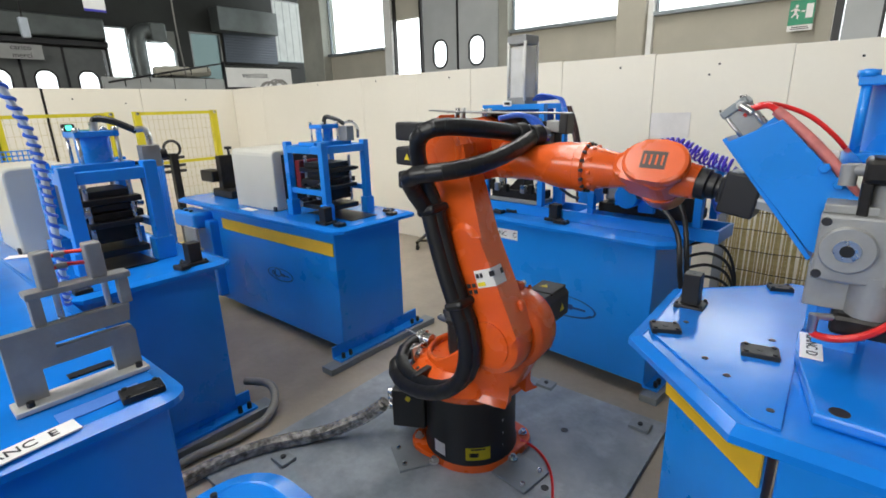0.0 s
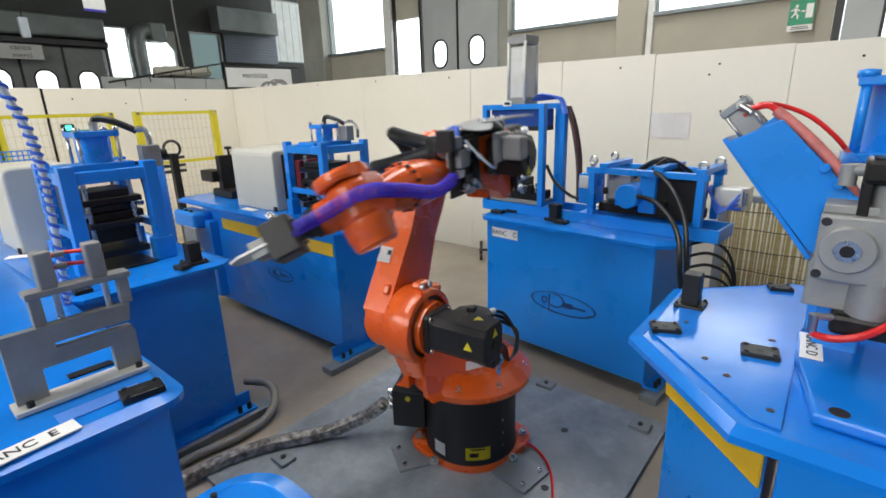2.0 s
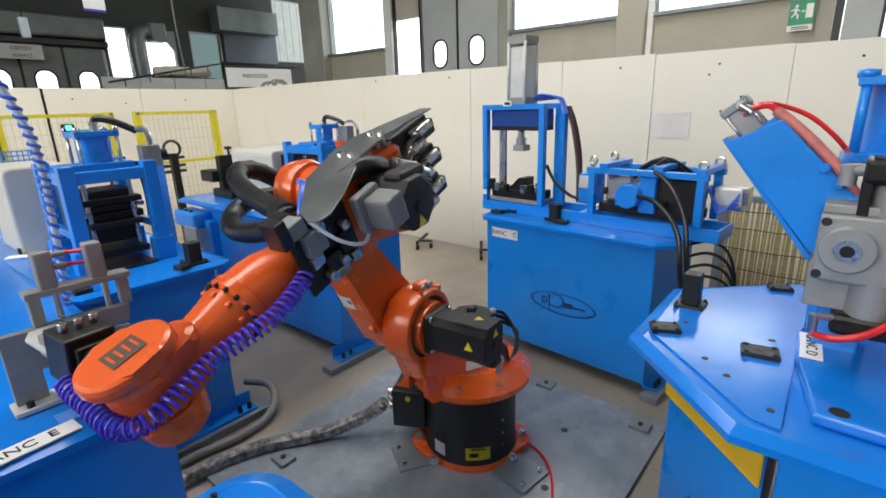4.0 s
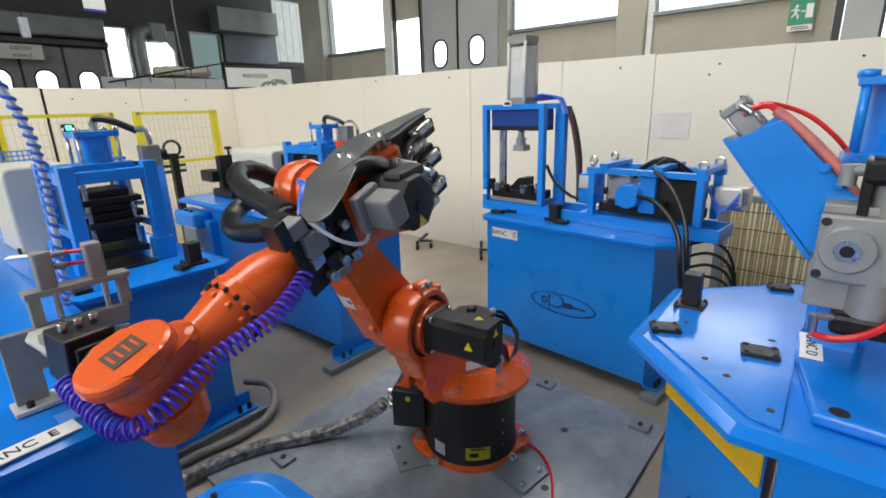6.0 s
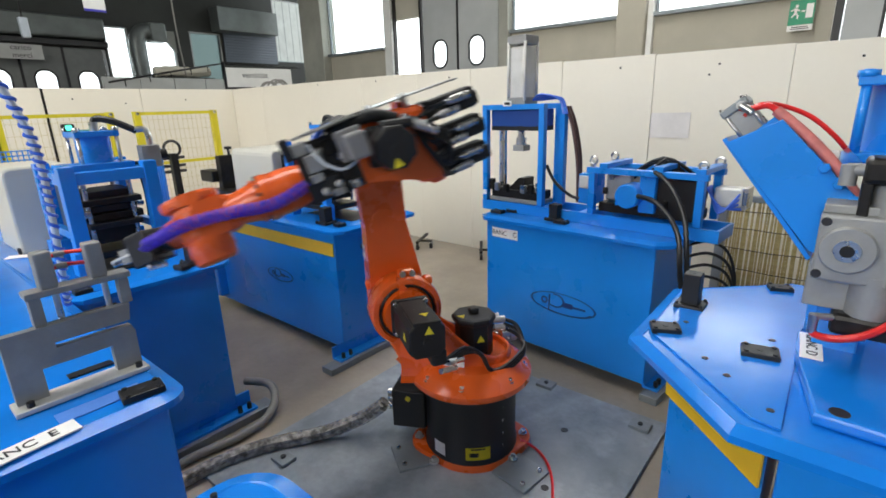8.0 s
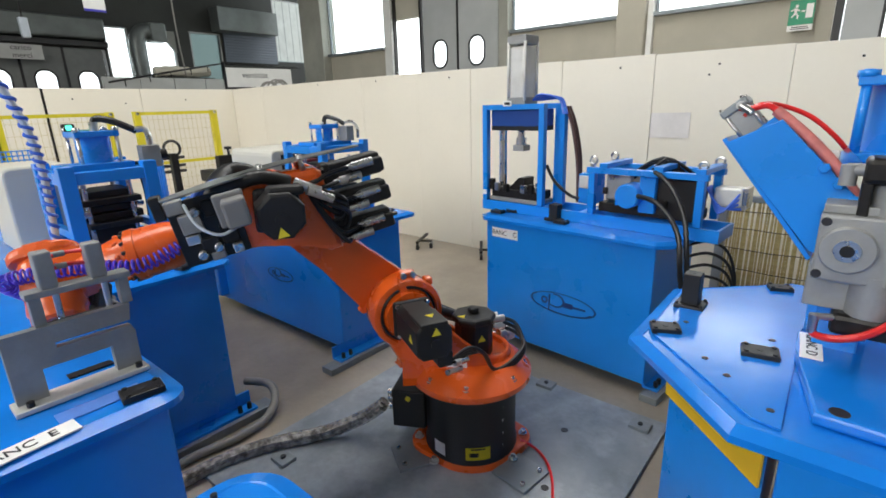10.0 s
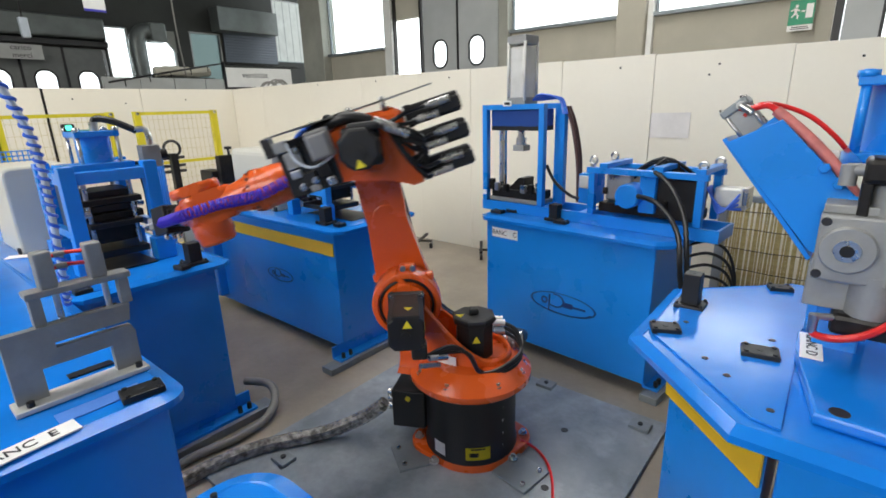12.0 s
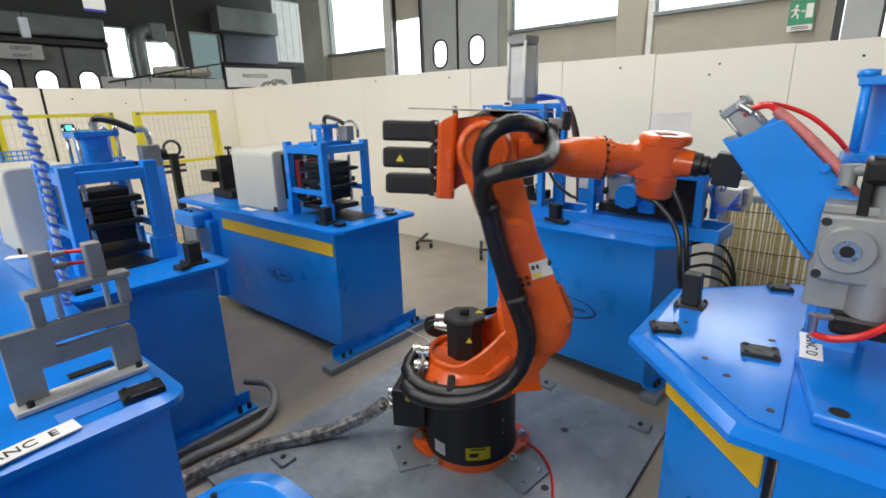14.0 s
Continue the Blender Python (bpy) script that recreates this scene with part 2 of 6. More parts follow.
def hull2(c0, r0, c1, r1, n=14):
    """Outline of two circles joined by tangents."""
    c0, c1 = Vector(c0), Vector(c1)
    d = c1 - c0
    ang = math.atan2(d.y, d.x)
    off = math.acos(max(-1, min(1, (r0 - r1) / d.length)))
    out = []
    for k in range(n + 1):
        a = ang + off + (math.tau - 2 * off) * k / n
        out.append((c0.x + r0 * math.cos(a), c0.y + r0 * math.sin(a)))
    for k in range(n + 1):
        a = ang - off + 2 * off * k / n
        out.append((c1.x + r1 * math.cos(a), c1.y + r1 * math.sin(a)))
    return out


# ---- the hall: floor, screen walls of the cell, outer walls, roof ----
bm = bm_new()
box(bm, (0, 0, -0.05), (60, 60, 0.1))
solo("floor", bm, CONCRETE, "worn brown-grey concrete factory floor", "floor", kind="structure")

SCREEN_TOP = 1.85
wall_n = thing("wall_north", "off-white sandwich panel screen round the cell", "wall", kind="structure")
edges = [-6.62, -5.75, -4.6, -3.55, -2.66, -1.93, -0.93, -0.15, 0.74, 1.75, 2.9, 4.0]
for k, (a, b) in enumerate(zip(edges, edges[1:])):
    one_box("panel", ((a + b) / 2, 2.675 + 0.002 * (k % 2), SCREEN_TOP / 2 - 0.015 * min(1, max(0, (a + 3) / 4))), (b - a - 0.004, 0.05, SCREEN_TOP - 0.03 * min(1, max(0, (a + 3) / 4))), PANEL, wall_n)
studs("screw", wall_n, [(x, 2.652, z) for x, z in [(-4.4, 1.81), (-3.3, 1.80), (-1.2, 1.4), (-1.28, 1.10), (-2.2, 1.78), (-0.42, 1.75), (0.3, 1.73), (1.1, 1.72), (-0.5, 0.62), (0.24, 1.66)]], 0.008, -0.006, DARKSTEEL, "y")
one_box("notice_sheet", (0.0, 2.645, 1.30), (0.29, 0.003, 0.19), material("pale_sheet", (0.80, 0.77, 0.75), 0.45), wall_n, label="faded lilac-white sheet of paper")
wall_w = thing("wall_west", "off-white sandwich panel screen with a dark joint", "wall", kind="structure")
ys = [-4.0, -2.4, -1.1, 0.21, 1.3, 2.65]
for k, (a, b) in enumerate(zip(ys, ys[1:])):
    one_box("panel", (-6.63 - 0.002 * (k % 2), (a + b) / 2, SCREEN_TOP / 2), (0.05, b - a - (0.03 if abs(b - 0.21) < 0.01 else 0.004), SCREEN_TOP), PANEL, wall_w)
one_box("joint_strip", (-6.625, 0.20, SCREEN_TOP / 2), (0.04, 0.03, SCREEN_TOP), BLACK, wall_w)
studs("screw", wall_w, [(-6.608, y, z) for y, z in [(0.5, 1.72), (1.9, 1.70), (1.1, 1.66)]], 0.010, 0.006, DARKSTEEL, "x")

FY = 8.0
wall_f = thing("wall_facade", "hall facade of cream panels below a row of windows", "wall", kind="structure")
for x0, x1, z0, z1, mat in [(-10.8, -8.55, 0, 2.95, CREAM), (-4.78, -2.48, 0, 2.93, CREAM), (-1.88, 0.62, 0, 2.90, CREAM), (-14, 6, 5.6, 7.0, CEMENT), (1.75, 6.0, 0, 5.6, CREAM), (-4.78, -2.48, 5.0, 5.6, CREAM), (-1.88, 0.62, 5.0, 5.6, CREAM), (-7.25, -5.13, 4.4, 5.6, CREAM), (-8.5, -7.25, 3.6, 5.6, CREAM)]:
    one_box("wall_panel", ((x0 + x1) / 2, FY + 0.12, (z0 + z1) / 2), (x1 - x0, 0.2, z1 - z0), mat, wall_f)
for x0, x1, d in [(-11.75, -10.8, 0.5), (-2.48, -1.98, 0.4), (-5.02, -4.78, 0.3)]:
    one_box("concrete_pillar", ((x0 + x1) / 2, FY + 0.0, 2.8), (x1 - x0, d, 5.6), CREAM if d == 0.4 else PILLAR, wall_f, bev=0.02)
for x, w, mat in [(-8.38, 0.26, WHITE), (-1.93, 0.10, WHITE), (0.68, 0.10, BLACK), (0.95, 0.42, DOORGREY), (1.17, 0.05, BLACK), (-5.12, 0.10, DOORGREY), (-7.28, 0.05, DARKSTEEL), (-8.16, 0.04, DARKSTEEL)]:
    one_box("post", (x, FY - 0.02, 2.8), (w, 0.12, 5.6), mat, wall_f, bev=0.01)
for x0, x1, z in [(-4.78, -2.48, 2.95), (-1.88, 0.62, 2.92), (-10.8, -8.55, 2.97)]:
    one_box("window_sill", ((x0 + x1) / 2, FY - 0.02, z), (x1 - x0, 0.14, 0.06), FOOTBAR, wall_f)
for k, (x0, x1, z0, z1) in enumerate([(-4.78, -2.48, 2.98, 5.0), (-1.88, 0.62, 2.95, 5.0), (-10.8, -8.55, 3.0, 5.6)]):
    w = thing("window_%d" % (k + 1), "tall frosted factory window, blown out by daylight", "window", kind="structure")
    bm = bm_new()
    for x in (x0 + 0.02, x1 - 0.02):
        box(bm, (x, FY + 0.06, (z0 + z1) / 2), (0.04, 0.06, z1 - z0))
    part("window_frame", bm, FOOTBAR, w)
    p = one_box("pane", ((x0 + x1) / 2, FY + 0.1, (z0 + z1) / 2), (x1 - x0 - 0.08, 0.008, z1 - z0), GLASS, w)
    p.visible_shadow = False
# open yard door with a thin rail outside
rail = thing("yard_rail", "thin rusty red steel rail in the yard", "rail")
one_box("bar", (-8.0, FY + 2.2, 2.75), (1.9, 0.03, 0.03), REDBOX, rail)
one_box("bar", (-7.9, FY + 2.2, 2.9), (1.6, 0.02, 0.02), REDBOX, rail)
for x in (-8.9, -8.05):
    one_box("post", (x, FY + 2.2, 1.4), (0.04, 0.04, 2.8), REDBOX, rail)


def folding_door(name, m, leaves, width, height, label, paint=DOORGREY):
    d = thing(name, label, "door", m, kind="structure")
    for k in range(leaves):
        x = k * width
        cx, z0, z1, hw = x + width / 2, 2.38, 2.98, 0.21
        bm = bm_new()
        for a, b, lo, hi in [(x + 0.02, cx - hw, 0.02, height), (cx + hw, x + width - 0.02, 0.02, height), (cx - hw, cx + hw, 0.02, z0), (cx - hw, cx + hw, z1, height)]:
            box(bm, ((a + b) / 2, 0, (lo + hi) / 2), (b - a, 0.06, hi - lo))
        # rounded corners of the port
        for sx in (-1, 1):
            for z, sz in ((z1, 1), (z0, -1)):
                pts = [(cx + sx * hw, z), (cx + sx * hw, z - sz * hw * 0.75)] + [(cx + sx * hw * math.cos(a), z - sz * hw * 0.75 + sz * hw * 0.75 * math.sin(a)) for a in (0.3, 0.6, 0.9, 1.2, 1.57)]
                prism(bm, pts, -0.028, 0.028, "y")
        leaf = part("leaf", bm, paint, d)
        rim = bm_new()
        loop = []
        for a in range(24):
            t = a * math.tau / 24
            loop.append(Vector((cx + hw * max(-1, min(1, 1.15 * math.cos(t))), -0.035, (z0 + z1) / 2 + (z1 - z0) / 2 * max(-1, min(1, 1.05 * math.sin(t))))))
        tube(rim, loop + [loop[0]], 0.022, 6)
        part("port_rim", rim, BLACK, leaf)
        pane = one_box("pane", (cx, 0.01, (z0 + z1) / 2), (2 * hw, 0.006, z1 - z0), GLASS, leaf)
        pane.visible_shadow = False
        if k:
            one_box("seal_strip", (x, -0.02, height / 2), (0.05, 0.05, height), BLACK, d)
    one_box("head_rail", (leaves * width / 2, -0.03, height + 0.06), (leaves * width, 0.12, 0.12), DARKSTEEL, d)
    return d


folding_door("door_1", pose(-7.23, FY, 0), 2, 1.05, 4.3, "grey folding factory door with rounded ports")

# far left end of the hall
FX = -13.5
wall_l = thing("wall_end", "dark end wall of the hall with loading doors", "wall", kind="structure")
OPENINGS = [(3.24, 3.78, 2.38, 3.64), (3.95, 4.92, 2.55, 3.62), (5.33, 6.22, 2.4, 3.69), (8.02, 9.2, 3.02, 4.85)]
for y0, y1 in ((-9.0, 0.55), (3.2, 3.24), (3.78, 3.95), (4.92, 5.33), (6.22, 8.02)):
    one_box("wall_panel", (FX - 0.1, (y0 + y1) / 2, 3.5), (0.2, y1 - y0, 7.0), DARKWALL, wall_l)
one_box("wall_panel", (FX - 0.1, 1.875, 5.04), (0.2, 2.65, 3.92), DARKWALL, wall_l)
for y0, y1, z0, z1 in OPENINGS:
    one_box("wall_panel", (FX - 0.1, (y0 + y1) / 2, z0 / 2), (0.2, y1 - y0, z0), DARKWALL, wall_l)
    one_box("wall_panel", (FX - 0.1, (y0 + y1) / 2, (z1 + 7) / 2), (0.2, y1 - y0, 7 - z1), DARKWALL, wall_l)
bm = bm_new()
prism(bm, [(4.50, 3.64), (4.93, 3.64), (4.93, 3.10)], FX - 0.08, FX + 0.02, "x")
part("gable_strut", bm, CEMENT, wall_l)
folding_door("door_2", pose(FX + 0.02, 0.62, -0.42, 0, 0, 90), 3, 0.84, 3.5, "dark grey folding loading door with three lit ports", material("dark_grey_door_paint", (0.14, 0.148, 0.142), 0.5, var=0.15))
one_box("door_track", (FX + 0.15, 1.75, 3.17), (0.2, 2.95, 0.12), BLACK, wall_l, bev=0.01)
one_box("upper_duct", (FX + 0.2, 1.65, 3.50), (0.35, 3.05, 0.46), DUCT, wall_l, bev=0.04)
one_box("shutter_box", (FX + 0.35, 6.85, 4.02), (0.5, 1.85, 0.62), DUCT, wall_l, bev=0.02)
shutter = thing("roller_shutter", "dark blue-grey ribbed roller shutter, half closed", "shutter", kind="structure")
for k in range(12):
    one_box("slat", (FX + 0.08, 7.12, 2.97 + k * 0.075), (0.03, 1.72, 0.066), material("slate_slat", (0.09, 0.11, 0.14), 0.45) if k == 0 else bpy.data.materials["slate_slat"], shutter, bev=0.01)
for k, (y0, y1, z0, z1) in enumerate(OPENINGS):
    w = thing("window_%d" % (k + 4), ("bright open hall window", "bright hall window beside the duct", "green-tinted ribbed glass window", "tall window behind pale vertical strips")[k], "window", kind="structure")
    bm = bm_new()
    if k == 3:
        for j in range(9):
            one_box("strip", (FX - 0.03 + 0.012 * (j % 2), y0 + 0.07 + j * 0.13, (z0 + z1) / 2), (0.008, 0.12, z1 - z0 - 0.06), STRIP, w)
    for y in (y0 + 0.02, y1 - 0.02):
        box(bm, (FX - 0.02, y, (z0 + z1) / 2), (0.04, 0.04, z1 - z0))
    box(bm, (FX - 0.02, (y0 + y1) / 2, z1 - 0.02), (0.04, y1 - y0, 0.04))
    part("window_frame", bm, ALU_DULL, w)
    p = one_box("pane", (FX - 0.1, (y0 + y1) / 2, (z0 + z1) / 2), (0.008, y1 - y0, z1 - z0), TINTED if k > 1 else GLASS, w)
    p.visible_shadow = False
pipe = thing("air_duct", "dark bent sheet-metal ventilation duct", "duct")
bm = bm_new()
tube(bm, smooth_line([(FX + 0.6, 3.76, 1.8), (FX + 0.6, 3.74, 3.0), (FX + 0.6, 3.80, 3.38), (FX + 0.6, 4.02, 3.52), (FX + 0.6, 4.30, 3.52)], 6), 0.19, 16)
part("duct_bend", bm, DUCT, pipe)
one_box("duct_box", (FX + 0.6, 4.22, 3.48), (0.42, 0.36, 0.44), DUCT, pipe, bev=0.03)
roll = thing("cloth_bale", "beige wrapped bale lying on the partition", "bale")
bm = bm_new()
tube(bm, smooth_line([(-11.2, 3.35, 2.42), (-11.2, 3.7, 2.46), (-11.2, 4.2, 2.44), (-11.2, 4.6, 2.47)], 4), 0.10, 8, 0.02)
part("wrap", bm, CREAM, roll)
one_box("support_shelf", (-11.2, 4.0, 1.16), (0.3, 1.3, 2.32), DARKWALL, roll)
# mezzanine rail and low white block behind the screen, its shade put into the colour
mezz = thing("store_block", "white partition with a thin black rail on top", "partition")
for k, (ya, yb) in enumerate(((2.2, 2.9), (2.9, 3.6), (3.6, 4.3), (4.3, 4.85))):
    one_box("wall", (-10.9 - 0.006 * (k % 2), (ya + yb) / 2, 1.14), (0.1, yb - ya - 0.012, 2.28), SHADED_WHITE, mezz)
bm = bm_new()
tube(bm, [(-10.85, 2.29, 2.17), (-10.85, 4.77, 2.64)], 0.022, 6)
tube(bm, [(-10.85, 4.77, 2.64), (-10.85, 6.9, 2.61)], 0.022, 6)
for y in (2.6, 3.1, 3.55, 4.0, 4.4):
    tube(bm, [(-10.84, y, 2.16 + (y - 2.2) * 0.19), (-10.84, y, 2.02 + (y - 2.2) * 0.19)], 0.012, 6)
tube(bm, [(-10.85, 4.80, 2.68), (-10.85, 4.80, 1.2)], 0.035, 6)
for y in (5.1, 5.6, 6.2, 6.7):
    tube(bm, [(-10.85, y, 2.62), (-10.85, y, 2.48)], 0.012, 6)
part("rail", bm, BLACK, mezz)
sign = thing("wall_sign", "white sign board reading verniciat", "sign", pose(-9.5, 4.92, 2.24, 90, 0, 82))
one_box("board", (0, 0, 0), (1.5, 0.40, 0.02), WHITE, sign)
letters("lettering", "verniciat", 0.17, INK, sign, pose(-0.12, 0.05, 0.012))
sign = thing("wall_sign", "white hanging sign reading carico merci", "sign", pose(FX + 0.45, 1.36, 2.90, 90, 0, 90))
# white board, greyed in its colour for the dimness of this hall end
one_box("board", (0, 0, 0), (0.95, 0.30, 0.02), material("shaded_white_board", (0.40, 0.40, 0.38), 0.5), sign)
letters("lettering", "carico\nmerci", 0.15, INK, sign, pose(0.1, 0.0, 0.012))
cables = thing("cable_bundle", "loose coil of grey cables hung behind the screen", "cable")
rng = random.Random(4)
bm = bm_new()
for k in range(9):
    y0 = 3.62 + rng.uniform(-0.1, 0.22)
    tube(bm, smooth_line([(-6.95, y0 - 0.26, 1.80), (-7.0, y0 - 0.15, 1.93 + rng.uniform(0, .07)), (-7.0, y0 + 0.04, 1.96 + rng.uniform(0, .08)), (-6.95, y0 + 0.22, 1.78)], 5), 0.014, 6)
part("cables", bm, GREYHOSE, cables)
one_box("cable_shelf", (-6.98, 3.3, 1.79), (0.2, 1.4, 0.02), DARKSTEEL, cables)
one_box("leg", (-6.98, 3.3, 0.89), (0.05, 0.05, 1.78), DARKSTEEL, cables)
exit_sign = thing("exit_sign", "green and white emergency exit sign of a running figure", "sign", pose(0.24, FY - 0.08, 2.635))
one_box("board", (0, 0, 0.035), (0.31, 0.012, 0.34), GREEN, exit_sign)
one_box("caption", (0, 0, -0.175), (0.31, 0.012, 0.078), LABEL, exit_sign)
one_box("door_mark", (0.095, -0.008, 0.05), (0.085, 0.006, 0.19), LABEL, exit_sign)
one_box("arrow_mark", (0.02, -0.008, 0.05), (0.045, 0.006, 0.022), LABEL, exit_sign)
bm = bm_new()
cyl(bm, (-0.065, -0.012, 0.125), (-0.065, -0.006, 0.125), 0.02, seg=12)
for pts in ([(-0.10, 0.095), (-0.06, 0.10), (-0.055, 0.03), (-0.085, 0.025)], [(-0.06, 0.095), (-0.02, 0.06), (-0.03, 0.048), (-0.065, 0.075)], [(-0.09, 0.095), (-0.135, 0.07), (-0.13, 0.055), (-0.09, 0.075)], [(-0.08, 0.04), (-0.125, -0.02), (-0.11, -0.03), (-0.06, 0.03)], [(-0.075, 0.035), (-0.03, 0.0), (-0.035, -0.05), (-0.05, -0.05), (-0.052, -0.005), (-0.085, 0.025)]):
    prism(bm, pts, -0.011, -0.0065, "y")
part("pictogram", bm, LABEL, exit_sign)
for z, w in ((-0.163, 0.20), (-0.187, 0.22)):
    one_box("caption_bar", (0, -0.0075, z), (w, 0.003, 0.012), INK, exit_sign)
hook = thing("crane_cable", "thin hanging crane cable with a pale bracket", "cable")
bm = bm_new()
tube(bm, smooth_line([(-6.2, 1.9, 7.0), (-7.2, 2.2, 3.4), (-8.0, 2.6, 2.1)], 6), 0.012, 6)
part("cable", bm, GREYHOSE, hook)
fit_l = thing("strip_lamp", "white hanging strip lamp under the roof", "lamp")
one_box("housing", (-11.5, 1.27, 3.18), (0.14, 0.14, 0.36), PALE, fit_l, bev=0.02)
one_box("rod", (-11.5, 1.27, 5.05), (0.02, 0.02, 3.4), DARKSTEEL, fit_l)
banner = thing("hanging_banner", "white and blue hanging banner", "banner")
one_box("cloth", (-6.5, 0.93, 2.96), (0.01, 0.24, 0.36), WHITE, banner, m=pose(0, 0, 0))
one_box("hem", (-6.5, 0.93, 2.78), (0.016, 0.24, 0.025), material("blue_hem", (0.05, 0.05, 0.5), 0.5), banner)
one_box("cord", (-6.5, 0.9, 5.0), (0.008, 0.008, 4.0), WHITE, banner)

# unseen closing walls, gapped for the south fill, and the roof with added skylight slots
for name, c, s in [("wall_east", (6.1, 0, 3.5), (0.2, 18, 7)), ("wall_south_low", (-4, -9.1, 1.7), (20, 0.2, 3.4)), ("wall_south_high", (-4, -9.1, 6.4), (20, 0.2, 1.2))]:
    bm = bm_new()
    box(bm, c, s)
    solo(name, bm, CEMENT, "plain grey hall wall", "wall", kind="structure")
bm = bm_new()
xs = [-14.0] + [v for sx in SKYLIGHTS for v in (sx - 0.8, sx + 0.8)] + [6.2]
for a, b in zip(xs[::2], xs[1::2]):
    box(bm, ((a + b) / 2, 0, 7.05), (b - a, 18.4, 0.1))
for sx in SKYLIGHTS:
    for y in (-8.1, 8.1):
        box(bm, (sx, y, 7.05), (1.6, 2.2, 0.1))
for y in (-6, -2.5, 1.0, 4.5):
    box(bm, (-4, y, 6.75), (20, 0.3, 0.5))
solo("ceiling", bm, CEMENT, "unseen grey concrete roof with added long skylight slots", "ceiling", kind="structure")
bm = bm_new()
box(bm, (-4, 16, 6), (60, 0.1, 14))
box(bm, (-21, 2, 6), (0.1, 30, 14))
solo("backdrop", bm, OUTSIDE, "pale overcast sky and yard beyond the windows", "sky", kind="structure")

# ---- the work benches round the robot ----
TOP = 0.85


def rrect(x0, x1, y0, y1, cut, n=4):
    """A rectangle with cut corners; cut: per corner (x1y1, x0y1, x0y0, x1y0) the length, negative for a straight cut."""
    out = []
    for (cx, cy, a), r in zip(((x1, y1, 0), (x0, y1, 90), (x0, y0, 180), (x1, y0, 270)), cut):
        k = abs(r)
        mx, my = cx - k * (1 if a in (0, 270) else -1), cy - k * (1 if a in (0, 90) else -1)
        steps = [0, n] if r < 0 else range(n + 1)
        for j in steps:
            t = radians(a + 90 * j / n)
            out.append((mx + k * math.cos(t), my + k * math.sin(t)))
    return out


def inset(poly, d):
    c = Vector((sum(p[0] for p in poly) / len(poly), sum(p[1] for p in poly) / len(poly)))
    out = []
    n = len(poly)
    for i in range(n):
        a, p, b = Vector(poly[i - 1]), Vector(poly[i]), Vector(poly[(i + 1) % n])
        e = (b - a).normalized()
        nrm = Vector((-e.y, e.x))
        out.append(tuple(p + nrm * d))
    return out


def tray(bm, poly, z=TOP, lip=0.035, drop=0.012, thick=0.03):
    loops = []
    for pl, h in ((inset(poly, 0.03), z - thick), (poly, z - thick), (poly, z - drop), (inset(poly, lip), z), (inset(poly, lip + 0.004), z - 0.002), (inset(poly, lip + 0.01), z - 0.002)):
        loops.append([bm.verts.new((p[0], p[1], h)) for p in pl])
    n = len(poly)
    for a, b in zip(loops, loops[1:]):
        for k in range(n):
            bm.faces.new((a[k], a[(k + 1) % n], b[(k + 1) % n], b[k]))
    bm.faces.new(list(reversed(loops[0])))
    bm.faces.new(loops[-1])


def bench(label, poly, body, m=None, stripe=None):
    """A sheet-steel bench: tray top, closed body, end feet."""
    b = thing("work_bench", label, "bench", m, group="blue benches round the robot")
    bm = bm_new()
    tray(bm, poly)
    part("tray_top", bm, BLUE_TOP, b, "glossy blue tray top with a folded rim")
    x0, x1, y0, y1 = body
    one_box("body", ((x0 + x1) / 2, (y0 + y1) / 2, 0.45), (x1 - x0, y1 - y0, 0.74), BLUE, b, bev=0.006)
    return b


def end_foot(parent, p, length, along):
    """A blue angle with bolts on a grey levelling bar, on the floor."""
    m = pose(p[0], p[1], 0, 0, 0, along)
    f = one_box("foot_bar", (0, 0, 0.02), (length, 0.09, 0.04), FOOTBAR, parent, 0.003, "grey steel levelling bar", m)
    bm = bm_new()
    box(bm, (0, 0.02, 0.046), (length * 0.8, 0.08, 0.012))
    box(bm, (0, 0.055, 0.08), (length * 0.8, 0.012, 0.075))
    part("foot_angle", bm, BLUE, f, "blue painted foot angle")
    studs("bolt", f, [(s * length, 0.0, 0.052) for s in (-0.36, -0.30, 0.30, 0.36)], 0.012, 0.033, BLACK, seg=6)
    return f


def rest_pad(p, rz=0, size=(0.085, 0.06)):
    """A black steel pad with four screws, lying on a tray."""
    t = thing("rest_pad", "black steel rest pad with four screws on a blue tray", "pad", pose(p[0], p[1], TOP, 0, 0, rz), group="black rest pads")
    one_box("plate", (0, 0, 0.008), (size[0], size[1], 0.016), BLACK, t, 0.002)
    studs("screw", t, [(sx * size[0] * 0.37, sy * size[1] * 0.36, 0.0155) for sx in (-1, 1) for sy in (-1, 1)], 0.006, 0.005, BLACK)
    studs("hole", t, [(0, 0, 0.0155)], 0.008, 0.0015, INK)
    return t


def stop_post(p, rz=0, h=0.09, w=0.05):
    t = thing("stop_post", "black square stop post on a screwed foot plate", "post", pose(p[0], p[1], TOP, 0, 0, rz), group="black stop posts")
    one_box("foot_plate", (0, 0, 0.006), (w * 1.7, w * 1.6, 0.012), BLACK, t, 0.002)
    one_box("column", (0, 0, 0.012 + h / 2), (w, w, h), MOTOR, t, 0.003)
    studs("screw", t, [(sx * w * 0.7, sy * w * 0.65, 0.011) for sx in (-1, 1) for sy in (-1, 1)], 0.005, 0.009, BLACK)
    studs("hole", t, [(0, 0, 0.0115 + h)], 0.006, 0.0015, INK)
    return t


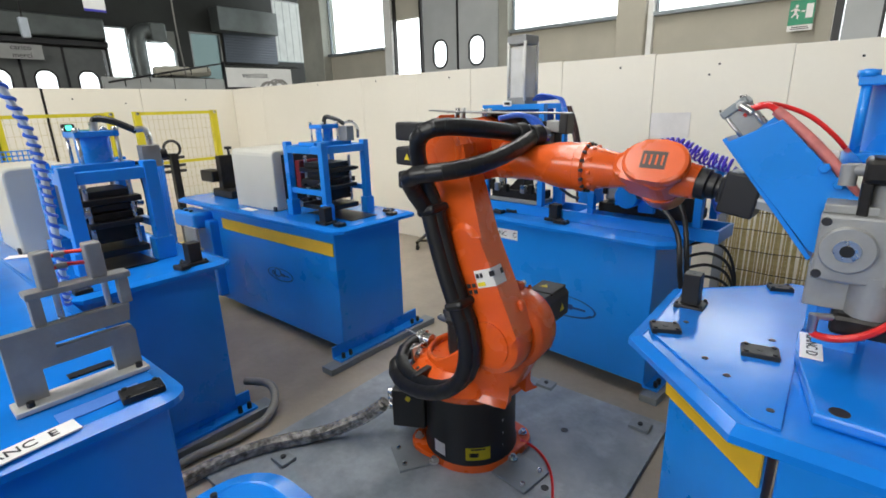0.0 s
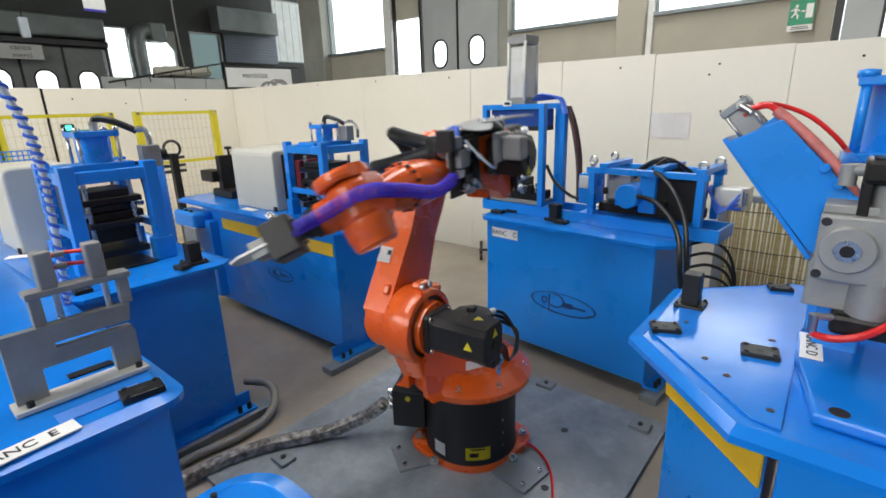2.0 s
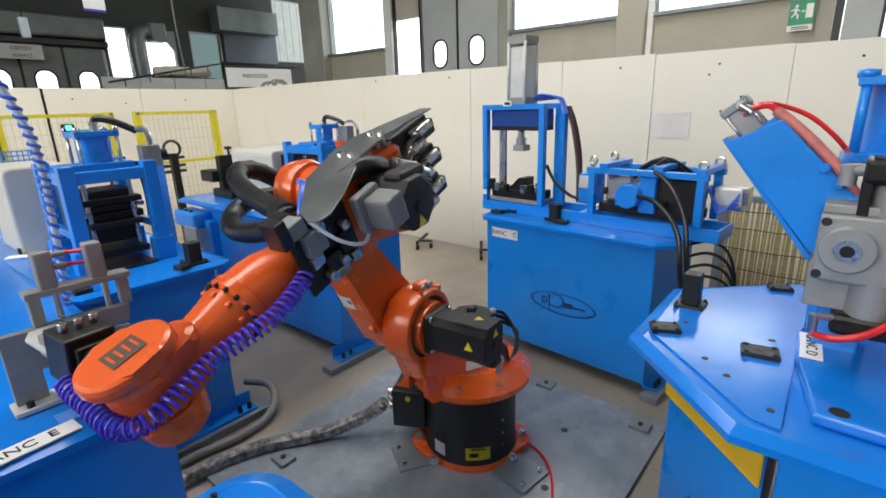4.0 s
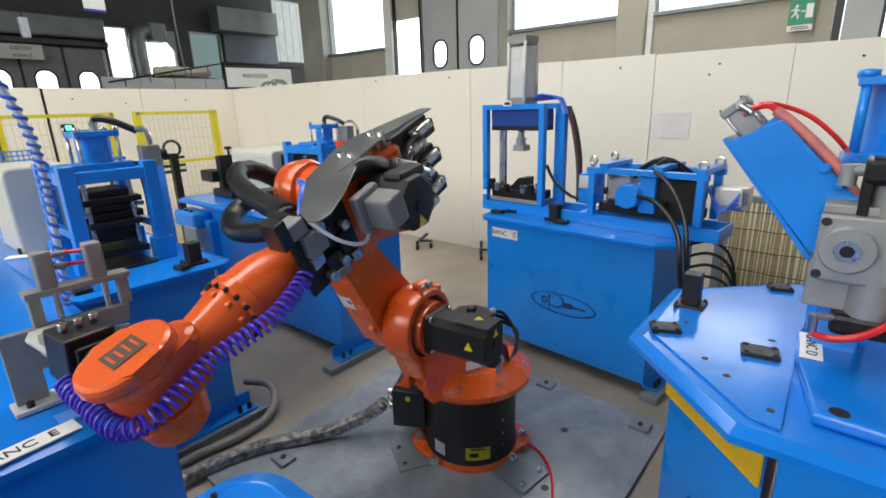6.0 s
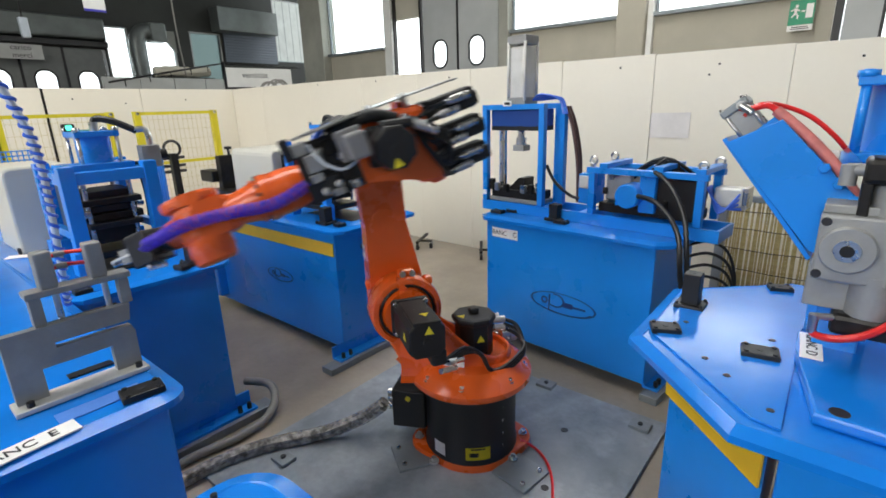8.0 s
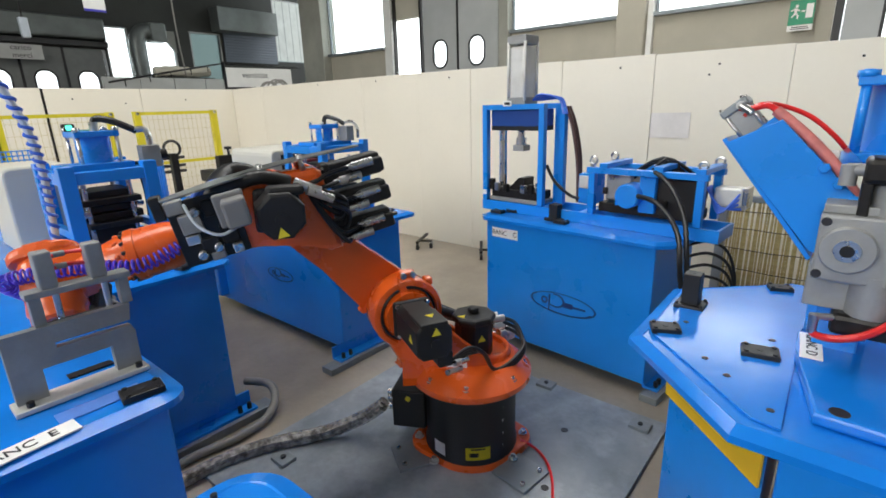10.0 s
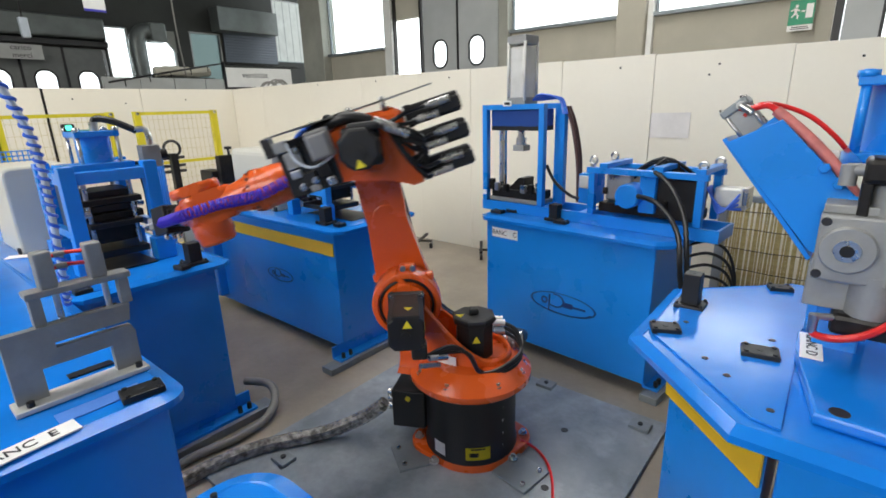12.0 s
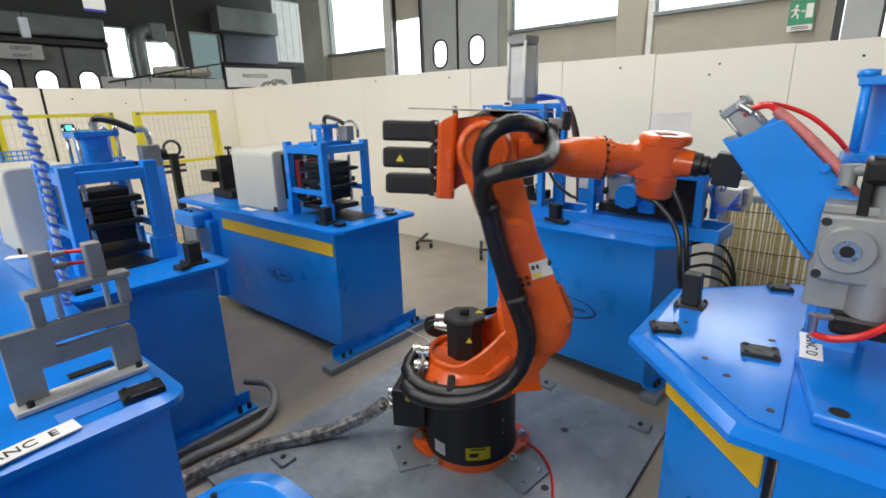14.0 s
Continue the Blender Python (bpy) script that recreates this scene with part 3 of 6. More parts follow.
def house_mark(parent, m, size=0.22):
    """The maker's oval mark as plain shapes."""
    bm = bm_new()
    n = 40
    for a0, a1, w in ((0, n, 0.028), (27, 38, 0.06)):
        pts = []
        for k in range(a0, a1 + 1):
            t = k * math.tau / n
            pts.append((math.cos(t), math.sin(t)))
        for (ax, ay), (bx, by) in zip(pts, pts[1:]):
            vs = [bm.verts.new((size * x * s, size * 0.30 * y * s, 0.0)) for x, y, s in ((ax, ay, 1 - w * 2), (ax, ay, 1), (bx, by, 1), (bx, by, 1 - w * 2))]
            bm.faces.new(vs)
    for cx, w, h in ((0.5, 0.40, 0.05),):
        vs = [bm.verts.new((size * (cx + sx * w / 2), size * (sy * h), 0)) for sx, sy in ((-1, -.5), (1, -.5), (1, .5), (-1, .5))]
        bm.faces.new(vs)
    for k in range(10):
        t0, t1 = 1.9 - k * 0.42, 1.9 - (k + 1) * 0.42
        vs = [bm.verts.new((size * (-0.2 + r * math.cos(t)), size * (0.06 + r * 0.75 * math.sin(t)), 0.0005)) for t, r in ((t0, .22), (t0, .27), (t1, .27), (t1, .22))]
        bm.faces.new(vs)
    for x, wx, cy, wy in ((0.17, 0.15, 0.0, 0.07),):
        vs = [bm.verts.new((size * (x + sx * wx), size * (cy + sy * wy), 0.0002)) for sx, sy in ((-1, -1), (1, -1), (1, 1), (-1, 1))]
        bm.faces.new(vs)
    for k in range(14):
        t0, t1 = k * math.tau / 14, (k + 1) * math.tau / 14
        bm.faces.new([bm.verts.new((size * (-0.55 + r * math.cos(t)), size * (0.01 + r * math.sin(t)), 0)) for t, r in ((t0, .06), (t0, .105), (t1, .105), (t1, .06))])
    bm.faces.new([bm.verts.new((size * x, size * y, 0)) for x, y in ((-0.42, 0.2), (-0.37, 0.2), (-0.40, -0.28), (-0.42, -0.28))])
    bmesh.ops.recalc_face_normals(bm, faces=bm.faces[:])
    bmesh.ops.solidify(bm, geom=bm.faces[:], thickness=-0.0015)
    return part("maker_mark", bm, NAVY, parent, "dark oval maker's mark", m)


def name_plate(parent, m, text, w=0.19, h=0.055):
    p = one_box("name_plate", (0, 0, 0), (w, h, 0.003), LABEL, parent, 0, "white label with black letters", m)
    letters("lettering", text, h * 0.72, INK, p, pose(0, 0, 0.0022), 0.0006)
    return p


# bench B: long bench with the white guard and the small press
B = bench("long blue steel bench with a yellow stripe", rrect(-3.02, -0.975, 0.10, 0.76, (0.05, -0.10, -0.06, 0.09)), (-2.70, -1.09, 0.165, 0.70))
one_box("stripe", (-1.75, 0.161, 0.706), (1.30, 0.006, 0.078), YELLOW, B, label="yellow painted stripe")
house_mark(B, pose(-1.70, 0.1625, 0.44, 90), 0.15)
end_foot(B, (-1.04, 0.45), 0.92, 90)
cb = one_box("control_box", (-2.72, 0.10, 0.72), (0.34, 0.16, 0.12), BLUE, B, 0.02, "sloped blue operating box")
one_box("screen", (-2.60, 0.012, 0.60), (0.20, 0.02, 0.16), SCREEN, cb)
studs("button", cb, [(x, 0.06, 0.779) for x in (-2.82, -2.74, -2.66)], 0.014, 0.015, BLACK)
one_box("leg_panel", (-2.62, 0.16, 0.42), (0.28, 0.12, 0.60), BLUE, B, 0.01)
name_plate(B, pose(-2.0, 0.17, TOP + 0.002, 0, 0, 0), "", 0.14, 0.05)


def hydraulic_cylinder(parent, c, r, h, mat=BLUE, rods=STEEL):
    """Upright cylinder with end flanges and four tie rods."""
    bm = bm_new()
    cyl(bm, (c[0], c[1], c[2]), (c[0], c[1], c[2] + h), r, seg=28)
    body = part("cylinder", bm, mat, parent, "blue hydraulic cylinder")
    for z in (c[2] + 0.01, c[2] + h - 0.01):
        one_box("end_flange", (c[0], c[1], z), (r * 2.5, r * 2.5, 0.025), mat, body, 0.004)
    for sx in (-1, 1):
        for sy in (-1, 1):
            bm = bm_new()
            x, y = c[0] + sx * r * 1.08, c[1] + sy * r * 1.08
            cyl(bm, (x, y, c[2]), (x, y, c[2] + h + 0.02), r * 0.11, seg=8)
            cyl(bm, (x, y, c[2] + h), (x, y, c[2] + h + 0.018), r * 0.22, seg=6)
            part("tie_rod", bm, rods, body)
    return body


def press_frame(label, m, lx, ly, h, post=0.055, beam=0.055):
    """Four blue posts with beams, a cylinder on top and a dark die inside."""
    t = thing("hydraulic_press", label, "press", m, group="small hydraulic presses")
    for sx in (-1, 1):
        for sy in (-1, 1):
            p = one_box("post", (sx * lx / 2, sy * ly / 2, h / 2), (post, post, h), BLUE, t, 0.003)
            one_box("foot_block", (sx * lx / 2, sy * ly / 2, 0.05), (post * 1.35, post * 1.5, 0.10), BLUE, p, 0.004)
    for sy in (-1, 1):
        one_box("beam", (0, sy * ly / 2, h - beam), (lx - post, beam * 0.9, beam), BLUE, t, 0.003)
        one_box("lower_beam", (0, sy * ly / 2, 0.16), (lx - post, beam * 0.6, beam * 0.7), BLUE, t, 0.003)
    for sx in (-1, 1):
        one_box("cross_beam", (sx * lx / 2, 0, h - beam), (beam * 0.9, ly - post, beam), BLUE, t, 0.003)
    one_box("top_plate", (0, 0, h - beam * 0.4), (lx * 0.45, ly * 0.9, 0.03), BLUE, t, 0.003)
    rng = random.Random(int(lx * 1000))
    die = one_box("die", (0, 0, 0.13), (lx * 0.5, ly * 0.62, 0.07), DARKSTEEL, t, 0.004, "dark oily steel die")
    for z, fx, fy, th, mt in ((0.055, 0.8, 0.72, 0.03, BLACK), (0.185, 0.86, 0.66, 0.022, BLACK), (0.215, 0.62, 0.8, 0.03, DARKSTEEL), (0.25, 0.5, 0.6, 0.03, BLACK), (0.285, 0.74, 0.78, 0.026, DARKSTEEL), (0.315, 0.55, 0.66, 0.028, BLACK)):
        one_box("die_plate", (0, 0, z), (lx * fx, ly * fy, th), mt, die, 0.003)
    for k in range(16):
        x, y = rng.uniform(-.4, .4) * lx, rng.choice((-1, -1, 1)) * ly * rng.uniform(.30, .42)
        z = rng.uniform(0.07, 0.33)
        one_box("clamp", (x, y, z), (rng.uniform(.015, .05), 0.03, rng.uniform(.012, .035)), DARKSTEEL if k % 4 else STEEL, die, 0.003)
    for sx in (-1, 1):
        for sy in (-1, 1):
            bm = bm_new()
            cyl(bm, (sx * lx * 0.3, sy * ly * 0.28, 0.08), (sx * lx * 0.3, sy * ly * 0.28, 0.37), 0.010, seg=12)
            part("guide_pin", bm, STEEL, die)
    return t


PB = press_frame("blue four-post hydraulic press with a dark die", pose(-1.42, 0.42, TOP), 0.35, 0.32, 0.46, 0.042, 0.045)
hydraulic_cylinder(PB, (0.0, 0.0, 0.43), 0.052, 0.125)
one_box("valve", (0.10, 0.09, 0.50), (0.08, 0.06, 0.09), ALU_DULL, PB, 0.005, "grey valve block")
bm = bm_new()
tube(bm, smooth_line([(0.0, 0, 0.55), (0.0, 0.02, 0.60), (0.05, 0.06, 0.585), (0.09, 0.09, 0.555)], 6), 0.014, 8)
part("feed_hose", bm, RUBBER, PB)
bm = bm_new()
tube(bm, smooth_line([(0.08, 0.08, 0.56), (0.12, 0.12, 0.57), (0.15, 0.14, 0.53), (0.15, 0.14, 0.47)], 6), 0.009, 8)
part("chrome_elbow", bm, STEEL, PB)
bm = bm_new()
cyl(bm, (-0.2, 0.12, 0.47), (-0.2, 0.12, 0.53), 0.007, seg=8)
part("grease_nipple", bm, STEEL, PB)
one_box("slot_cover", (0.10, 0.0, 0.003), (0.44, 0.20, 0.004), BLACK, PB, label="dark slot in the tray under the die")
one_box("red_block", (-0.24, 0.02, 0.24), (0.05, 0.16, 0.18), REDBOX, PB, 0.005)


def rounded_guard(label, m, lx, ly, h):
    t = thing("machine_guard", label, "guard", m)
    bm = bm_new()
    prof = [(-ly / 2, 0), (ly / 2, 0)] + [(ly / 2 - 0.04 + 0.04 * math.cos(a), h - 0.04 + 0.04 * math.sin(a)) for a in (0, .5, 1.05, 1.57)] + [(-ly / 2 + 0.04 + 0.04 * math.cos(a), h - 0.04 + 0.04 * math.sin(a)) for a in (1.57, 2.1, 2.6, 3.14)]
    prism(bm, prof, -lx / 2, lx / 2, "x", 0.012)
    part("cover", bm, GUARD, t)
    one_box("opening", (lx / 2 + 0.002, 0.02, h * 0.52), (0.02, ly * 0.78 if lx > 0.45 else 0.04, h * 0.80), BLACK, t, 0.004, "dark opening of the guard")
    one_box("edge_foot", (lx / 2 - 0.02, -ly / 2 - 0.004, 0.015), (0.03, 0.012, 0.03), BLACK, t)
    return t


rounded_guard("rounded off-white plastic guard on the bench", pose(-2.02, 0.47, TOP), 0.52, 0.46, 0.40)
feeder = thing("strip_feeder", "dark steel strip feeder with a clamp screw", "feeder", pose(-2.72, 0.45, TOP))
one_box("column", (0, 0, 0.16), (0.07, 0.2, 0.32), DARKSTEEL, feeder, 0.006)
one_box("arm", (-0.12, -0.1, 0.16), (0.20, 0.10, 0.09), DARKSTEEL, feeder, 0.006)
one_box("foot", (0.05, 0, 0.03), (0.30, 0.25, 0.06), DARKSTEEL, feeder, 0.006)
bm = bm_new()
cyl(bm, (0, 0, 0.32), (0, 0, 0.37), 0.01, seg=10)
cyl(bm, (0, 0, 0.365), (0, 0, 0.385), 0.028, seg=12)
part("clamp_screw", bm, BLACK, feeder)
for z in (0.20, 0.25, 0.13):
    bm = bm_new()
    cyl(bm, (0.02, 0.05, z), (0.46, 0.05, z), 0.014, seg=10)
    part("roll", bm, STEEL if z > 0.14 else BLUE_DARK, feeder)
stop_post((-1.19, 0.20), 0, 0.085, 0.055)
rest_pad((-1.07, 0.20), 0, (0.06, 0.05))
for p in ((-1.12, 0.64), (-1.03, 0.58)):
    rest_pad(p, 10, (0.055, 0.05))

# bench A: with the larger press and guard
A = bench("blue steel bench with a folded tray rim", rrect(-3.4, -0.975, -1.19, -0.49, (-0.05, 0.05, 0.05, -0.11)), (-3.3, -1.06, -1.12, -0.545))
end_foot(A, (-1.02, -0.80), 0.82, 90)
one_box("side_leg", (-1.33, -0.50, 0.42), (0.05, 0.05, 0.84), ALU_DULL, A)
PA = press_frame("blue four-post hydraulic press with a black die", pose(-1.47, -0.815, TOP), 0.36, 0.31, 0.45, 0.055, 0.05)
hydraulic_cylinder(PA, (-0.02, 0.02, 0.38), 0.068, 0.20)
lamp = one_box("signal_lamp", (-0.10, -0.04, 0.595), (0.045, 0.045, 0.04), BLACK, PA, 0.008, "green lit signal lamp")
one_box("lens", (-0.078, -0.042, 0.598), (0.010, 0.024, 0.020), LAMPGREEN, lamp, 0.004)
bm = bm_new()
tube(bm, smooth_line([(0.0, 0.03, 0.57), (0.0, 0.04, 0.63), (0.03, 0.10, 0.62), (0.05, 0.18, 0.575)], 6), 0.016, 8)
part("feed_hose", bm, RUBBER, PA)
bm = bm_new()
tube(bm, smooth_line([(0.05, 0.17, 0.58), (0.06, 0.21, 0.58), (0.07, 0.22, 0.55), (0.07, 0.22, 0.50)], 6), 0.014, 8)
part("chrome_elbow", bm, STEEL, PA)
bm = bm_new()
cyl(bm, (0.0, 0.03, 0.56), (0.0, 0.03, 0.62), 0.018, seg=10)
part("hose_fitting", bm, STEEL, PA)
one_box("valve", (0.07, 0.21, 0.46), (0.06, 0.08, 0.10), ALU_DULL, PA, 0.005, "grey valve block")
bm = bm_new()
cyl(bm, (0.02, 0.22, 0.46), (0.02, 0.30, 0.46), 0.025, seg=16)
part("side_motor", bm, DARKSTEEL, PA)
one_box("tool_slot", (0.02, 0.0, 0.003), (0.44, 0.20, 0.004), BLACK, PA, label="dark slot in the tray under the die")
bm = bm_new()
tube(bm, smooth_line([(0.05, 0.16, 0.44), (0.06, 0.17, 0.3), (0.02, 0.18, 0.15)], 6), 0.013, 8)
part("side_hose", bm, RUBBER, PA)
rounded_guard("rounded cream-white guard beside the press", pose(-2.15, -0.92, TOP), 0.42, 0.30, 0.42)
stop_post((-1.06, -0.63), 0, 0.085, 0.055)
rest_pad((-1.02, -0.70), 10, (0.06, 0.045))
rest_pad((-1.06, -1.06), 0)
name_plate(A, pose(-1.9, -1.08, TOP + 0.002, 0, 0, 60), "", 0.12, 0.06)

reel = thing("reel_stand", "black reel stand with hooks on a blue post", "stand", pose(-3.55, 0.36, 0))
one_box("post", (0, 0, 0.58), (0.06, 0.06, 1.16), BLACK, reel, 0.004)
bm = bm_new()
tube(bm, [(0, 0.07 * math.cos(a * .4), 1.20 + 0.07 * math.sin(a * .4)) for a in range(17)], 0.012, 8)
part("ring", bm, BLACK, reel)
for z in (1.05, 1.12, 1.0):
    bm = bm_new()
    tube(bm, [(-0.02, -0.10, z), (-0.02, 0.10, z)], 0.014, 8)
    part("hook", bm, BLACK, reel)
one_box("base", (0, 0, 0.02), (0.4, 0.4, 0.04), BLACK, reel)
lat = thing("lattice_guard", "blue punched lattice guard strip", "guard", pose(-2.19, -0.30, 0))
bm = bm_new()
for k in range(7):
    box(bm, (k * 0.035 - 0.1, 0, 0.75), (0.008, 0.01, 1.1))
for k in range(30):
    box(bm, (0, 0.006, 0.22 + k * 0.037), (0.22, 0.008, 0.010))
part("lattice", bm, BLUE, lat)
one_box("foot", (0, 0, 0.1), (0.24, 0.2, 0.2), BLUE, lat)
lat2 = copy_thing(lat, pose(-4.1, -0.62, -0.05, 0, 0, 90))

hose_h = thing("hanging_air_hose", "blue and white spiral air hose hanging over the bench", "hose")
bm = bm_new()
line = smooth_line([(-0.75, -1.30, 2.05), (-0.75, -1.205, 1.64), (-0.75, -1.158, 1.469), (-0.75, -1.146, 1.343), (-0.76, -1.148, 1.205), (-0.80, -1.15, 1.02), (-0.90, -1.14, 0.87)], 8)
tube(bm, coil(line, 0.012, 30, 10), 0.0055, 6)
part("coil", bm, LIGHTBLUE, hose_h)
bm = bm_new()
tube(bm, line, 0.010, 8)
part("core", bm, PALE, hose_h)

# bench C: press column and feed unit on a channel rail
MC = pose(-0.60, 0.885, 0, 0, 0, -5.2)
C = bench("blue steel bench carrying a press on a rail", rrect(0, 1.19, 0.0, 0.62, (-0.05, -0.05, -0.06, -0.09)), (0.05, 1.09, 0.045, 0.57), MC)
name_plate(C, pose(0.19, 0.0435, 0.745, 90), "BANC  C", 0.19, 0.058)
house_mark(C, pose(0.60, 0.0425, 0.395, 90), 0.21)
end_foot(C, (1.13, 0.35), 0.66, 90)
rail_c = thing("channel_rail", "blue open channel rail lying across the bench", "rail", MC @ pose(-0.08, 0.26, TOP))
bm = bm_new()
box(bm, (0.70, -0.095, 0.03), (1.40, 0.012, 0.06))
box(bm, (0.70, 0.115, 0.03), (1.40, 0.012, 0.06))
box(bm, (0.70, 0.01, 0.006), (1.40, 0.20, 0.012))
box(bm, (1.394, 0.01, 0.03), (0.012, 0.20, 0.06))
box(bm, (0.006, 0.01, 0.03), (0.012, 0.20, 0.06))
for x in (0.2, 0.45, 0.7):
    box(bm, (x, 0.01, 0.05), (0.05, 0.20, 0.012))
part("channel", bm, BLUE, rail_c)
PC = thing("pneumatic_press", "tall blue press frame under a grey air cylinder", "press", MC @ pose(0.155, 0.25, TOP + 0.062))
for x in (-0.205, 0.205):
    for y in (-0.085, 0.085):
        one_box("post", (x, y, 0.29), (0.036, 0.036, 0.58), BLUE, PC, 0.003)
one_box("post_brace", (0.265, 0.04, 0.28), (0.03, 0.04, 0.55), BLUE, PC, 0.003)
for y in (-0.085, 0.085):
    one_box("head_beam", (0, y, 0.565), (0.38, 0.03, 0.03), BLUE, PC, 0.003)
one_box("head_block", (0, 0, 0.50), (0.36, 0.13, 0.10), BLUE_DARK, PC, 0.004)
one_box("head_plate", (0, 0, 0.445), (0.36, 0.13, 0.03), BLACK, PC, 0.003)
for x in (-0.145, 0.145):
    bm = bm_new()
    cyl(bm, (x, 0, 0.03), (x, 0, 0.44), 0.014, seg=16)
    part("guide_column", bm, STEEL, PC)
bm = bm_new()
cyl(bm, (0, 0, 0.33), (0, 0, 0.44), 0.02, seg=16)
cyl(bm, (0, 0, 0.345), (0, 0, 0.385), 0.032, seg=16)
part("ram", bm, STEEL, PC)
one_box("ram_shoe", (0, 0, 0.325), (0.08, 0.07, 0.035), ALU_DULL, PC, 0.004)
bm = bm_new()
box(bm, (0, 0, 0.75), (0.115, 0.115, 0.30), 0.02)
ac = part("air_cylinder", bm, ALU, PC, "grey extruded aluminium air cylinder")
one_box("cylinder_cap", (0, 0, 0.93), (0.13, 0.13, 0.05), ALU_DULL, ac, 0.006)
one_box("cylinder_foot", (0, 0, 0.595), (0.13, 0.13, 0.045), ALU_DULL, ac, 0.006)
for x, y in ((-.052, -.052), (.052, -.052), (-.052, .052), (.052, .052)):
    bm = bm_new()
    cyl(bm, (x * 1.12, y * 1.12, 0.6), (x * 1.12, y * 1.12, 0.92), 0.009, seg=8)
    part("profile_rib", bm, ALU, ac)
pl = one_box("tag_plate", (-0.03, -0.105, 0.585), (0.06, 0.003, 0.03), LABEL, PC)
one_box("tag_bar", (-0.03, -0.107, 0.585), (0.04, 0.002, 0.014), INK, PC)
one_box("side_tag", (-0.205, -0.105, 0.05), (0.03, 0.003, 0.03), LABEL, PC)
one_box("bed_plate", (0, 0, 0.012), (0.37, 0.16, 0.024), ALU_DULL, PC, 0.003, "grey bed plate")
dieC = one_box("die", (0, 0, 0.05), (0.34, 0.15, 0.05), DARKSTEEL, PC, 0.004, "dark steel tooling")
bm = bm_new()
prism(bm, [(-0.06, 0.075), (0.06, 0.075), (0.06, 0.15), (0.02, 0.15)], -0.05, 0.05, "y")
part("ramp", bm, DARKSTEEL, dieC)
for k, (x, y, s) in enumerate([(-.17, -.07, .05), (-.12, -.08, .03), (.13, -.08, .035), (.17, -.06, .045), (-.05, -.085, .025), (.08, -.085, .03), (-.18, .05, .06)]):
    one_box("clamp", (x, y, 0.075 + s / 2), (0.03, 0.03, s + 0.02), STEEL if k % 2 else DARKSTEEL, dieC, 0.003)
for k in range(5):
    bm = bm_new()
    tube(bm, smooth_line([(0.09, -0.02 + k * .02, 0.60), (0.15 + k * .01, -0.03 + k * .02, 0.63 - k * .006), (0.24, 0.02 + k * .01, 0.60), (0.27 + k * .006, 0.02, 0.52)], 5), 0.006, 6)
    part("air_tube", bm, LIGHTBLUE, PC, "blue air tube")
bm = bm_new()
for k in range(2):
    tube(bm, smooth_line([(0.27, 0.05 + k * .03, 0.56), (0.31, 0.06 + k * .03, 0.45), (0.345, 0.07 + k * .03, 0.25), (0.36 - k * .02, 0.07 + k * .03, 0.02)], 6), 0.012, 8)
part("return_hose", bm, BROWNHOSE, PC)
bm = bm_new()
tube(bm, smooth_line([(0.22, -0.06, 0.24), (0.27, -0.05, 0.15), (0.36, -0.04, 0.08), (0.42, -0.03, 0.06)], 6), 0.009, 8)
part("drain_hose", bm, RUBBER, PC)

UC = thing("feed_unit", "blue framed feed unit with lifting eyes and pump", "machine", MC @ pose(0.95, 0.27, TOP + 0.062))
for x in (-0.27, 0.27):
    for y in (-0.10, 0.14):
        one_box("post", (x, y, 0.11), (0.036, 0.036, 0.22), BLUE, UC, 0.003)
for y in (-0.10, 0.14):
    one_box("long_beam", (0, y, 0.235), (0.60, 0.04, 0.03), BLUE, UC, 0.003)
for x in (-0.20, 0.08, 0.27):
    one_box("cross_beam", (x, 0.02, 0.262), (0.045, 0.30, 0.025), BLUE, UC, 0.003)
for x, y in ((-0.27, -0.10), (-0.27, 0.14), (0.27, -0.10), (0.27, 0.14)):
    bm = bm_new()
    tube(bm, [(x + 0.02 * math.cos(k * math.tau / 12), y, 0.285 + 0.02 * math.sin(k * math.tau / 12)) for k in range(13)], 0.006, 6)
    cyl(bm, (x, y, 0.25), (x, y, 0.268), 0.012, seg=8)
    part("lifting_eye", bm, STEEL, UC)
bm = bm_new()
cyl(bm, (-0.06, -0.15, 0.12), (-0.06, -0.04, 0.12), 0.062, seg=24, bev=0.006)
box(bm, (0.02, -0.06, 0.13), (0.08, 0.07, 0.19), 0.005)
part("pump", bm, BLUE, UC, "blue gear pump")
one_box("black_block", (0.14, 0.02, 0.12), (0.2, 0.17, 0.2), BLACK, UC, 0.006)
one_box("slide", (0.0, 0.02, 0.035), (0.5, 0.16, 0.05), DARKSTEEL, UC, 0.004)
one_box("motor", (-0.16, 0.03, 0.14), (0.14, 0.12, 0.14), ALU_DULL, UC, 0.01)
one_box("rear_cylinder", (0.36, 0.03, 0.14), (0.12, 0.09, 0.085), ALU, UC, 0.01, "grey air cylinder")
one_box("end_cap", (0.43, 0.03, 0.14), (0.02, 0.10, 0.10), STEEL, UC, 0.004)
one_box("left_cabinet", (-0.36, 0.06, 0.11), (0.10, 0.12, 0.17), BLUE, UC, 0.004)
one_box("left_cap", (-0.36, 0.0, 0.15), (0.08, 0.03, 0.07), ALU, UC, 0.004)
rng = random.Random(11)
bm = bm_new()
for k in range(6):
    x0, x1 = rng.uniform(-.2, .1), rng.uniform(.05, .25)
    tube(bm, smooth_line([(x0, -0.02, 0.13), ((x0 + x1) / 2, 0.05, 0.27 + rng.uniform(-.03, .03)), (x1, 0.06, 0.17)], 5), 0.009, 6)
part("black_hose", bm, RUBBER, UC)
bm = bm_new()
